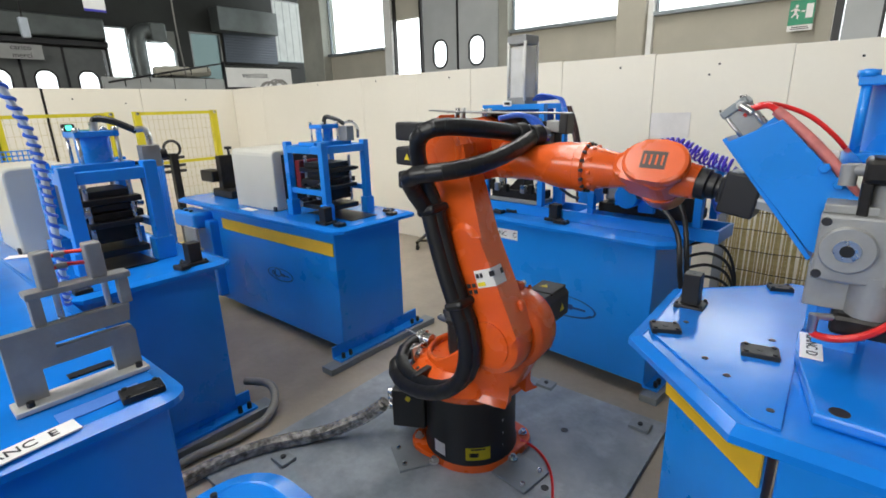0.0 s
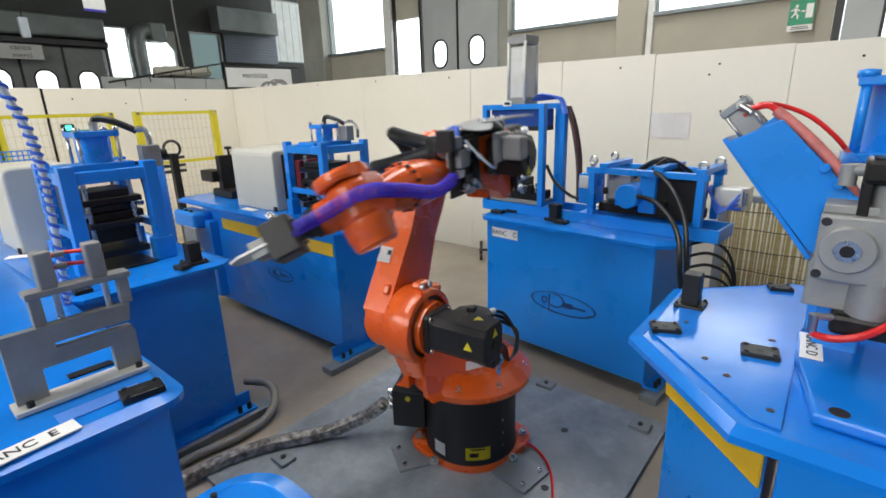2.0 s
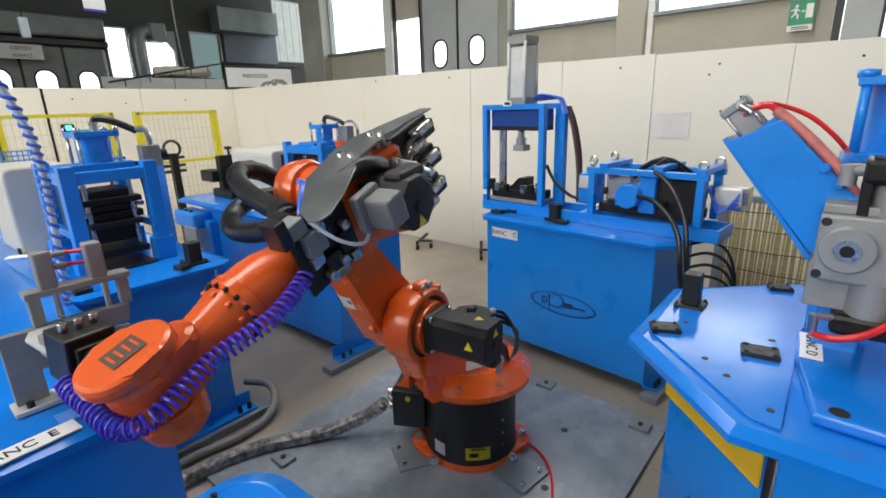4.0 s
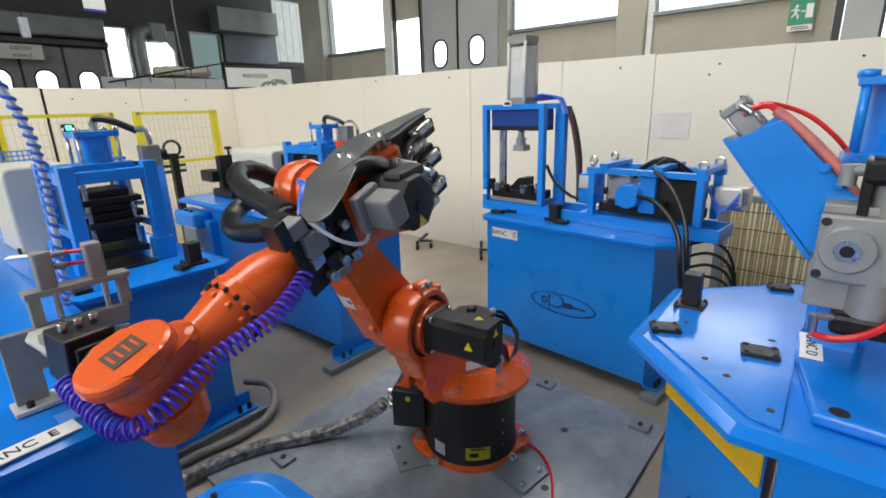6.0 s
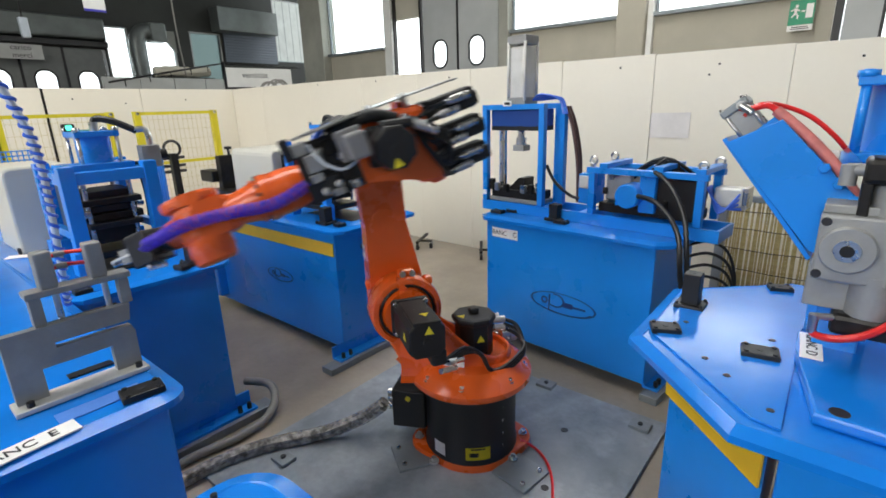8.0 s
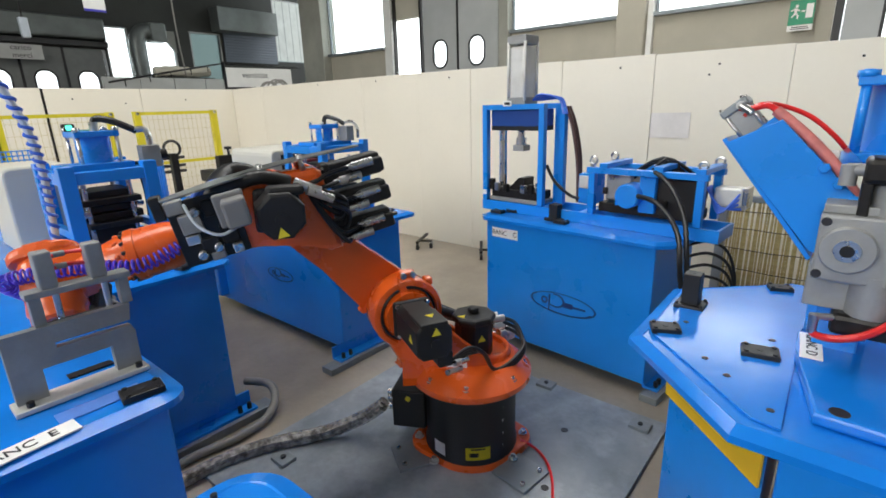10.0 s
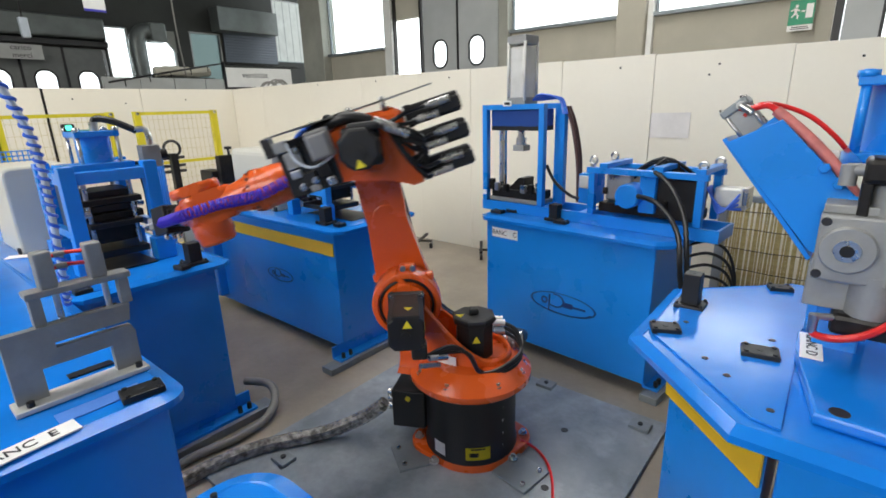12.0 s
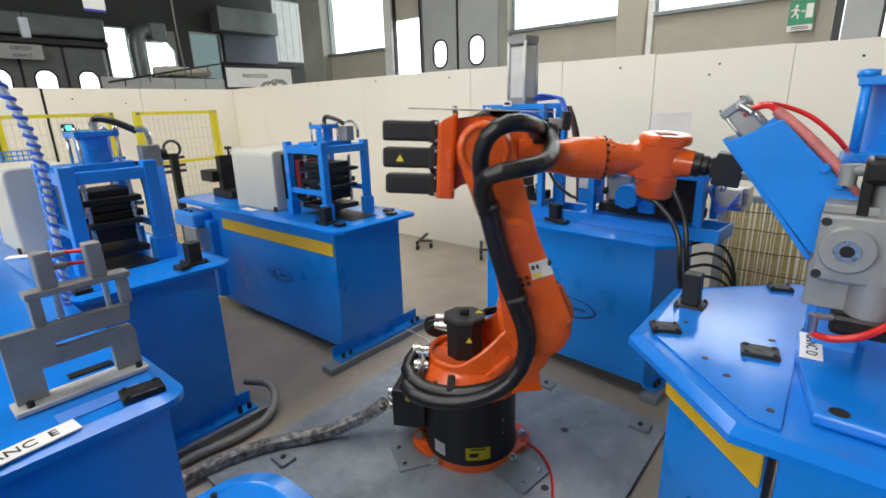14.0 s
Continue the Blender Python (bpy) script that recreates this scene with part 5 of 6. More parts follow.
# foot and drum
bm = bm_new()
foot = []
for k in range(48):
    a = k * math.tau / 48
    r = 0.205 + 0.062 * max(0.0, math.cos(2 * (a - radians(40)))) ** 2
    foot.append((r * math.cos(a), r * math.sin(a)))
prism(bm, foot, BASE_Z, BASE_Z + 0.035, "z", 0.006)
base = part("foot_flange", bm, ORANGE, robot)
for k, (a, r) in enumerate(((-140, .235), (-95, .235), (40, .235), (100, .22), (-5, .235))):
    bm = bm_new()
    c = Vector((r * math.cos(radians(a)), r * math.sin(radians(a)), 0))
    cyl(bm, c + Vector((0, 0, BASE_Z + 0.034)), c + Vector((0, 0, BASE_Z + 0.042)), 0.02, seg=18)
    cyl(bm, c + Vector((0, 0, BASE_Z + 0.04)), c + Vector((0, 0, BASE_Z + 0.056)), 0.012, seg=6)
    part("foot_bolt", bm, STEEL, base)
for a, r in ((-122, 0.27), (-8, 0.285)):
    m = pose(r * math.cos(radians(a)), r * math.sin(radians(a)), 0, 0, 0, a)
    sp = one_box("support_plate", (0, 0, 0.025), (0.17, 0.17, 0.012), FOOTBAR, base, 0.003, "grey steel support plate", m)
    studs("plate_bolt", sp, [(0.055, y, 0.031) for y in (-0.055, 0.055)], 0.011, 0.012, STEEL, "z", 6)
bm = bm_new()
lathe(bm, (0, 0, BASE_Z + 0.03), (0, 0, 1), [(0, 0.204), (0.02, 0.204), (0.03, 0.198), (0.31, 0.198), (0.33, 0.204), (0.352, 0.204)], 48)
drum = part("drum", bm, BLACK, robot, "black painted round base drum")


def on_drum(deg, z, w, h, mat, name, label):
    bm = bm_new()
    n = 6
    vs = []
    for j in (0, 1):
        vs.append([bm.verts.new((0.2005 * math.cos(radians(deg) + (k / n - 0.5) * w / 0.2005), 0.2005 * math.sin(radians(deg) + (k / n - 0.5) * w / 0.2005), z + (j - 0.5) * h)) for k in range(n + 1)])
    for k in range(n):
        bm.faces.new((vs[0][k], vs[0][k + 1], vs[1][k + 1], vs[1][k]))
    bmesh.ops.solidify(bm, geom=bm.faces[:], thickness=0.001)
    return part(name, bm, mat, drum, label)


on_drum(-45, BASE_Z + 0.09, 0.105, 0.06, YELLOW_F, "warning_label", "yellow warning label")
on_drum(-45, BASE_Z + 0.112, 0.06, 0.008, INK, "label_bar", "")
on_drum(-50, BASE_Z + 0.085, 0.04, 0.02, INK, "label_bar", "")
on_drum(-95, BASE_Z + 0.085, 0.06, 0.06, LABEL, "type_label", "white type label")
for k in range(4):
    on_drum(-12, BASE_Z + 0.10 + k * 0.06, 0.008, 0.012, STEEL, "drum_screw", "")
cbx = one_box("connector_box", (0.262, 0, 0.215), (0.15, 0.18, 0.18), BLACK, robot, 0.006, "black connector box", pose(0, 0, 0, 0, 0, -153))
bm = bm_new()
cyl(bm, (0.262, 0.088, 0.27), (0.262, 0.093, 0.27), 0.012, seg=14)
part("indicator", bm, YELLOW_F, cbx)
bm = bm_new()
for z in (0.19, 0.23, 0.26):
    cyl(bm, (0.32, 0.03, z), (0.37, 0.03, z), 0.018, seg=12)
part("plug", bm, STEEL, cbx)

# rotating column
bm = bm_new()
lathe(bm, (0, 0, 0.362), (0, 0, 1), [(0, 0.255), (0.008, 0.262), (0.030, 0.262), (0.040, 0.25), (0.075, 0.215), (0.09, 0.19)], 48)
carousel = part("carousel", bm, ORANGE, robot, "orange rotating column")


bm = bm_new()
lathe(bm, (OX, -0.145, OZ), (0, 1, 0), [(0, 0.126), (0.012, 0.142), (0.02, 0.147), (0.115, 0.147), (0.128, 0.142), (0.132, 0.132), (0.132, 0.122), (0.120, 0.119), (0.120, 0.104), (0.136, 0.100), (0.150, 0.098)], 48)
part("bearing_hub", bm, ORANGE, carousel)


def bowl_top(x):
    """Height of the housing's rim over the flange, rising towards the second axis."""
    return 0.480 + 1.55 * max(0.0, x + 0.06) ** 1.45


def bowl_wall(bm, pts, thick=0.02):
    """A curved upright wall along plan points, its rim swept up to the hub."""
    rings = []
    n = len(pts)
    for k, p in enumerate(pts):
        d = (pts[min(k + 1, n - 1)] - pts[max(k - 1, 0)]).normalized()
        out = Vector((d.y, -d.x, 0))
        top = bowl_top(p.x)
        rows = []
        for off, z in ((0.045, 0.385), (0.018, 0.402), (0.004, 0.43), (0.0, top - 0.008), (-0.006, top), (-thick + 0.006, top), (-thick, top - 0.008), (-thick, 0.385)):
            rows.append(bm.verts.new((p.x + out.x * off, p.y + out.y * off, z)))
        rings.append(rows)
    for a, b in zip(rings, rings[1:]):
        for k in range(7):
            bm.faces.new((a[k], b[k], b[k + 1], a[k + 1])).smooth = k in (1, 2, 6)
    bm.faces.new(rings[0])
    bm.faces.new(list(reversed(rings[-1])))


bm = bm_new()
bowl_wall(bm, smooth_line([(0.30, -0.02, 0), (0.20, 0.02, 0), (0.10, 0.085, 0), (0.0, 0.125, 0), (-0.10, 0.125, 0), (-0.165, 0.06, 0), (-0.175, -0.03, 0), (-0.14, -0.12, 0), (-0.05, -0.172, 0), (0.07, -0.175, 0), (0.18, -0.155, 0), (0.28, -0.14, 0)], 5))
part("motor_housing", bm, ORANGE, carousel, "orange cast housing open at the top")
bm = bm_new()
prism(bm, [(0.08, 0.40), (0.225, 0.40), (0.30, 0.46), (0.345, 0.56), (0.30, 0.62), (0.15, 0.60)], -0.142, -0.022, "y", 0.012)
part("web", bm, ORANGE, carousel)
bm = bm_new()
prism(bm, [(0.05, 0.44), (0.10, 0.43), (0.17, 0.52), (0.155, 0.53)], -0.19, -0.165, "y", 0.006)
part("rib", bm, ORANGE, carousel)
bm = bm_new()
cyl(bm, (-0.02, -0.178, 0.428), (-0.02, -0.170, 0.428), 0.022, seg=20)
part("drain_hole", bm, INK, carousel)
bm = bm_new()
tube(bm, [(OX + 0.111 * math.cos(k * math.tau / 36), -0.022, OZ + 0.111 * math.sin(k * math.tau / 36)) for k in range(37)], 0.006, 6)
part("seal_ring", bm, BLACK, carousel)
bm = bm_new()
MY = 0.002
prism(bm, [(OX - 0.068, OZ - 0.04), (OX - 0.045, OZ - 0.068), (OX + 0.045, OZ - 0.068), (OX + 0.068, OZ - 0.045), (OX + 0.068, OZ + 0.045), (OX + 0.045, OZ + 0.068), (OX - 0.045, OZ + 0.068), (OX - 0.068, OZ + 0.045)], MY, MY + 0.255, "y", 0.008)
box(bm, (OX, MY + 0.012, OZ), (0.15, 0.03, 0.15), 0.012)
box(bm, (OX, MY + 0.19, OZ + 0.066), (0.105, 0.13, 0.014), 0.004)
box(bm, (OX - 0.045, MY + 0.21, OZ - 0.085), (0.06, 0.07, 0.06), 0.01)
cyl(bm, (OX, MY + 0.25, OZ - 0.005), (OX, MY + 0.262, OZ - 0.005), 0.018, seg=18)
mot = part("axis_motor", bm, MOTOR, carousel, "black finned servo motor")
studs("motor_screw", carousel, [(OX + sx * 0.062, MY + 0.026, OZ + sz * 0.062) for sx in (-1, 1) for sz in (-1, 1)], 0.010, 0.009, STEEL, "y")
warning(carousel, pose(OX - 0.01, 0.193, OZ + 0.0735, 0, 0, 0))
warning(carousel, pose(OX - 0.005, MY + 0.2555, OZ + 0.04, 90, 0, 180))
warning(carousel, pose(OX - 0.0685, 0.19, OZ, 90, 0, -90))
warning(carousel, pose(OX + 0.0685, 0.19, OZ, 90, 0, 90))
bm = bm_new()
AX, AY = -0.02, 0.0
prism(bm, [(AX + 0.08 * math.cos(a), AY + 0.08 * math.sin(a)) for a in [radians(22.5 + 45 * k) for k in range(8)]], 0.39, 0.60, "z", 0.008)
prism(bm, [(AX + 0.094 * math.cos(a), AY + 0.094 * math.sin(a)) for a in [radians(22.5 + 45 * k) for k in range(8)]], 0.598, 0.632, "z", 0.012)
box(bm, (AX, AY, 0.645), (0.04, 0.034, 0.026), 0.008)
part("axis_motor", bm, MOTOR, carousel, "black servo motor of the column")
warning(carousel, pose(AX, AY + 0.0745, 0.545, 90, 0, 180))
warning(carousel, pose(AX + 0.02, AY - 0.0745, 0.545, 90, 0, 0), 0.026)
warning(carousel, pose(AX + 0.06, AY + 0.02, 0.632, 0, 0, 0))
bm = bm_new()
for y, z in ((0.03, 0.60), (0.03, 0.565), (-0.03, 0.59)):
    cyl(bm, (AX - 0.075, y, z), (AX - 0.125, y + 0.01, z), 0.014, seg=12)
part("plug", bm, STEEL, carousel)
bm = bm_new()
for k in range(3):
    tube(bm, smooth_line([(-0.14, 0.04, 0.60 - k * .02), (-0.19, 0.07, 0.57 - k * .02), (-0.19, 0.13, 0.48 + k * .012), (-0.10, 0.165, 0.44 + k * .01), (-0.02, 0.165 + k * .005, 0.455), (0.02, 0.16 + k * .01, 0.53), (0.09, 0.18, 0.555 + k * .012), (OX - 0.06, 0.23, OZ - 0.11)], 6), 0.008, 8)
part("motor_cable", bm, RUBBER, carousel)
bm = bm_new()
cyl(bm, (0.11, 0.20, 0.545), (0.18, 0.24, 0.565), 0.012, seg=12)
cyl(bm, (0.14, 0.21, 0.52), (0.215, 0.25, 0.54), 0.010, seg=12)
part("plug", bm, STEEL, carousel)
one_box("type_label", (0.0, 0.0, 0.0), (0.085, 0.002, 0.05), LABEL, carousel, m=pose(0.105, 0.089, 0.465, 0, 0, -33))
for a in (150, 168, 195, 235, 112, 60, 20):
    bm = bm_new()
    x, y = 0.228 * math.cos(radians(a)), 0.228 * math.sin(radians(a))
    cyl(bm, (x, y, 0.395), (x, y, 0.412), 0.017, seg=14)
    cyl(bm, (x, y, 0.41), (x, y, 0.425), 0.010, seg=6)
    part("column_bolt", bm, STEEL, carousel)
bm = bm_new()
box(bm, (OX - 0.01, -0.06, OZ + 0.150), (0.07, 0.045, 0.045), 0.012)
part("stop_lug", bm, ORANGE, carousel)
bm = bm_new()
box(bm, (OX - 0.10, -0.06, OZ + 0.115), (0.035, 0.045, 0.035), 0.01)
part("stop_lug", bm, ORANGE, carousel)
bm = bm_new()
for x in (-0.03, 0.01):
    cyl(bm, (OX + x, -0.04, OZ + 0.158), (OX + x, -0.028, OZ + 0.158), 0.012, seg=12)
part("lug_bolt", bm, STEEL, carousel)
bm = bm_new()
for y, z in ((-0.11, 0.44), (-0.05, 0.48)):
    cyl(bm, (-0.235, y, z), (-0.205, y, z), 0.036, seg=18)
    cyl(bm, (-0.21, y, z), (-0.17, y, z), 0.028, seg=18)
box(bm, (-0.19, -0.08, 0.435), (0.012, 0.16, 0.09), 0.003)
part("hose_coupling", bm, STEEL, carousel)
one_box("hose_saddle", (-0.07, -0.235, 0.425), (0.03, 0.10, 0.06), BLACK, carousel, 0.008, "black hose saddle")

# link arm between the second and third axes; its own z runs along the arm
LO, LI = -0.200, -0.082
bm = bm_new()
prism(bm, hull2((0, 0), 0.122, (0.006, 0.36), 0.082, 16), LO, LI, "y", 0.030)
prism(bm, hull2((0.006, 0.30), 0.083, (0, ARM), 0.096, 16), LO + 0.002, LI - 0.002, "y", 0.030)
for v in bm.verts:
    if v.co.y < -0.14:
        u = min(1.0, max(0.0, (v.co.z - 0.36) / 0.24))
        v.co.y += 0.042 * u * u * (3 - 2 * u)
for f in bm.faces:
    f.smooth = f.calc_area() < 0.004
link = part("link_arm", bm, ORANGE, robot, "orange cast link arm")
bm = bm_new()
tube(bm, [(0.078 * math.cos(k * math.tau / 32), LO + 0.040, ARM + 0.080 * math.sin(k * math.tau / 32)) for k in range(33)], 0.011, 8)
tube(bm, smooth_line([(-0.062, LO + 0.038, ARM - 0.04), (-0.052, LO + 0.016, 0.47), (-0.050, LO, 0.36), (-0.076, LO, 0.06)], 6), 0.007, 8)
part("rim", bm, ORANGE, link)
bm = bm_new()
cyl(bm, (0, LO + 0.038, ARM), (0, LO + 0.05, ARM), 0.073, seg=28)
part("bearing_cap", bm, ORANGE, link)
bm = bm_new()
cyl(bm, (0, LO - 0.006, 0), (0, LO + 0.002, 0), 0.082, seg=28)
part("bearing_cap", bm, ORANGE, link)
bm = bm_new()
cyl(bm, (0, LI - 0.004, ARM), (0, 0.05, ARM), 0.078, seg=32, bev=0.004)
part("elbow_hub", bm, ORANGE, link)
bm = bm_new()
box(bm, (0.112, -0.11, 0.10), (0.035, 0.03, 0.04), 0.010)
part("stop_lug", bm, ORANGE, link)


def corner_strip(x0, y1, z0, z1, lift):
    """A thin sheet bent round the arm's rounded front corner, along its taper."""
    bm = bm_new()
    vs = []
    for z in (z0, z1):
        e, c = 0.1252 - 0.108 * z + lift, LO - 0.0005 - lift
        line = [(x0, c), (e - 0.032, c), (e - 0.002, c + 0.002), (e, c + 0.032), (e, y1)]
        vs.append([bm.verts.new((px, py, z)) for px, py in line])
    for k in range(4):
        bm.faces.new((vs[0][k], vs[0][k + 1], vs[1][k + 1], vs[1][k]))
    bmesh.ops.solidify(bm, geom=bm.faces[:], thickness=0.0012)
    return bm


lab = part("safety_label", corner_strip(0.030, LO + 0.062, 0.20, 0.262, 0.0035), LABEL, link, "white safety label")
for dx, w in ((0.042, 0.011), (0.058, 0.009)):
    one_box("label_mark", (dx, LO - 0.0056, 0.243), (w, 0.002, 0.015), INK, lab)
one_box("label_mark", (0.0, 0.0, 0.0), (0.018, 0.002, 0.018), INK, lab, m=pose(0.1015, LO - 0.0035, 0.244, 0, 0, 45))
one_box("label_mark", (0.05, LO - 0.0056, 0.213), (0.030, 0.002, 0.013), YELLOW_F, lab)
one_box("label_mark", (0.1055, LO + 0.050, 0.24), (0.002, 0.014, 0.018), INK, lab)
for x in (-0.03, -0.008):
    for z in (0.19, 0.212):
        one_box("stencil_mark", (x + 0.02, LO - 0.001, z), (0.014, 0.003, 0.014), INK, link)
HOSE_AT = ((-0.036, LO - 0.020), (-0.050, LO - 0.046))
for k, (dx, dy) in enumerate(HOSE_AT):
    bm = bm_new()
    n = 60
    tube(bm, [(dx - 0.010 * math.sin(j / n * 3), dy, 0.08 + 0.42 * j / n) for j in range(n + 1)], 0.0275, 14, 0.0010)
    part("hose", bm, RUBBER, link, "black corrugated hose")
for z in (0.165, 0.50):
    one_box("hose_clamp", (-0.043, LO - 0.032, z), (0.078, 0.096, 0.032), BLACK, link, 0.014, "black hose clamp")

# forearm; its own x runs towards the wrist
fz = -DROP
bm = bm_new()
prism(bm, [(-0.170, -0.195), (-0.170, 0.075), (-0.150, 0.09), (0.02, 0.112), (0.12, 0.07), (0.20, 0.038), (0.20, fz - 0.062), (0.08, -0.105), (-0.05, -0.125), (-0.125, -0.195)], 0.0, 0.088, "y", 0.020)
prism(bm, [(-0.170, -0.195), (-0.170, 0.075), (-0.150, 0.09), (-0.10, 0.118), (-0.105, -0.195)], -0.105, 0.01, "y", 0.014)
prism(bm, [(-0.02, -0.09), (-0.02, 0.10), (0.12, 0.085), (0.20, 0.045), (0.20, fz - 0.062), (0.10, -0.10)], -0.012, 0.02, "y", 0.004)
fore = part("forearm", bm, ORANGE, robot, "orange forearm casting")
bm = bm_new()
lathe(bm, (0.13, 0, fz), (1, 0, 0), [(0, 0.066), (0.06, 0.062), (0.13, 0.060), (0.17, 0.066), (0.20, 0.074), (0.235, 0.077), (0.285, 0.077), (0.288, 0.081), (0.312, 0.081), (0.318, 0.074)], 40)
part("arm_tube", bm, ORANGE, fore)
studs("collar_screw", fore, [(0.441, 0.076 * math.cos(k * math.tau / 16), fz + 0.076 * math.sin(k * math.tau / 16)) for k in range(16)], 0.006, 0.012, DARKSTEEL, "x")
for k, z in enumerate((0.045, -0.055, -0.155)):
    bm = bm_new()
    dx = 0.01 if k == 2 else 0.0
    box(bm, (-0.280 + dx, 0.0, z), (0.205, 0.078, 0.074), 0.010)
    box(bm, (-0.190, 0, z), (0.03, 0.085, 0.082), 0.006)
    box(bm, (-0.325 + dx, 0.045, z - 0.004), (0.12, 0.03, 0.05), 0.008)
    part("wrist_motor", bm, MOTOR, fore, "black wrist servo motor")
    for j in (0, 1):
        bm = bm_new()
        z2 = z + 0.016 - j * 0.036
        cyl(bm, (-0.295 + dx - 0.05 * (1 - j), 0.068, z2), (-0.220 + dx - 0.05 * (1 - j), 0.072, z2), 0.0145, seg=14)
        cyl(bm, (-0.220 + dx - 0.05 * (1 - j), 0.072, z2), (-0.200 + dx - 0.05 * (1 - j), 0.074, z2), 0.009, seg=10)
        part("plug", bm, STEEL, fore)
        bm = bm_new()
        tube(bm, smooth_line([(-0.215 + dx - 0.05 * (1 - j), 0.073, z2), (-0.185, 0.095, z2), (-0.14, 0.115, z2 * 0.6 + 0.015), (-0.10, 0.10, 0.05)], 5), 0.0075, 7)
        part("motor_cable", bm, RUBBER, fore)
    if k == 1:
        warning(fore, pose(-0.315, -0.0405, z, 90, 0, 0), 0.03)
studs("motor_screw", fore, [(-0.175, y, z) for z in (0.075, 0.015, -0.025, -0.085, -0.125, -0.185) for y in (-0.04, 0.04)], 0.006, -0.007, STEEL, "x")
bm = bm_new()
mm = Matrix.Rotation(radians(-12), 4, "Y")
oct8 = [(0.074 * math.cos(radians(22.5 + 45 * k)), 0.074 * math.sin(radians(22.5 + 45 * k))) for k in range(8)]
prism(bm, oct8, 0.10, 0.242, "y", 0.010)
box(bm, (0, 0.115, 0), (0.138, 0.03, 0.138), 0.015)
cyl(bm, (0, 0.24, -0.01), (0, 0.248, -0.01), 0.02, seg=18)
box(bm, (-0.02, 0.19, 0.070), (0.11, 0.06, 0.03), 0.012)
bmesh.ops.transform(bm, matrix=mm, verts=bm.verts[:])
part("axis_motor", bm, MOTOR, fore, "black servo motor of the forearm")
warning(fore, pose(0.012, 0.2425, -0.045, 90, 0, 180), 0.036)
before_group = set(fore.children)
bm = bm_new()
cyl(bm, (-0.07, 0.18, 0.07), (-0.14, 0.19, 0.02), 0.017, seg=14)
cyl(bm, (-0.10, 0.21, 0.04), (-0.17, 0.20, -0.01), 0.014, seg=14)
part("plug", bm, STEEL, fore)
bm = bm_new()
for k in range(3):
    tube(bm, smooth_line([(-0.15, 0.19, 0.02 - k * .02), (-0.21, 0.17, -0.03 - k * .02), (-0.19, 0.14, -0.09 - k * .02), (-0.12, 0.12, -0.10)], 5), 0.009, 8)
part("motor_cable", bm, RUBBER, fore)
bm = bm_new()
tube(bm, smooth_line([(-0.06, 0.15, 0.07), (0.02, 0.16, 0.11), (0.11, 0.14, 0.105), (0.18, 0.10, 0.09)], 6), 0.022, 10)
part("cable_sleeve", bm, RUBBER, fore)
# carrier plate with rounded front and the valve group
bm = bm_new()
pl_out = [(-0.30, 0.135), (-0.30, 0.175), (-0.12, 0.135), (0.0, 0.142), (0.17, 0.235), (0.255, 0.268), (0.285, 0.262), (0.292, 0.235), (0.265, 0.185), (0.13, 0.07), (-0.02, 0.03), (-0.10, 0.03)]
prism(bm, pl_out, 0.124, 0.129, "z", 0.001)
cp = part("carrier_plate", bm, SHEET, fore, "bare sheet steel carrier plate")
for x, y in ((-0.115, 0.088), (-0.115, 0.125), (0.01, 0.085), (0.01, 0.12)):
    bm = bm_new()
    cyl(bm, (x, y, 0.09), (x, y, 0.140), 0.009, seg=8)
    part("spacer_bolt", bm, STEEL, fore)
valve_start = set(fore.children)
one_box("valve_plate", (0.29, 0.140, 0.0), (0.19, 0.012, 0.20), BLACK, fore, 0.003, "black valve mounting plate")
one_box("junction_box", (0.112, 0.285, 0.05), (0.064, 0.075, 0.080), GREYBOX, fore, 0.008, "grey plastic junction box")
one_box("junction_back", (0.122, 0.240, 0.055), (0.085, 0.025, 0.098), GREYBOX, fore, 0.006)
rng = random.Random(3)
for k, (x, z, sx, sz, mt) in enumerate([(0.24, -0.03, .05, .06, DARKSTEEL), (0.30, -0.05, .05, .05, BLACK), (0.33, 0.03, .06, .06, ALU_DULL), (0.27, 0.06, .04, .05, DARKSTEEL), (0.23, -0.08, .03, .03, STEEL), (0.29, -0.085, .04, .025, ALU_DULL), (0.34, -0.02, .04, .03, STEEL), (0.36, 0.085, .05, .04, ALU_DULL), (0.40, 0.095, .03, .07, BLACK)]):
    one_box("valve", (x, 0.14, z), (sx, 0.04 + 0.01 * (k % 3), sz), mt, fore, 0.004)
studs("fitting", fore, [(x, 0.14, z) for x, z in ((0.31, 0.06), (0.24, 0.02), (0.28, -0.06), (0.33, -0.07))], 0.014, 0.04, STEEL, "y", 12)
bm = bm_new()
tube(bm, smooth_line([(0.33, 0.17, 0.09), (0.31, 0.22, 0.03), (0.26, 0.24, -0.01), (0.20, 0.215, 0.0), (0.17, 0.20, 0.02)], 6), 0.005, 6)
part("signal_cable", bm, PALE, fore)
bm = bm_new()
for k in range(2):
    tube(bm, smooth_line([(0.20, 0.05 - k * .03, 0.11), (0.25, 0.09, 0.12), (0.30, 0.12, 0.10 - k * .02), (0.33, 0.13, 0.05)], 6), 0.009, 8)
part("blue_tube", bm, LIGHTBLUE, fore)
for ob in set(fore.children) - valve_start:
    if not ob.name.startswith("junction"):
        ob.location.x -= 0.085
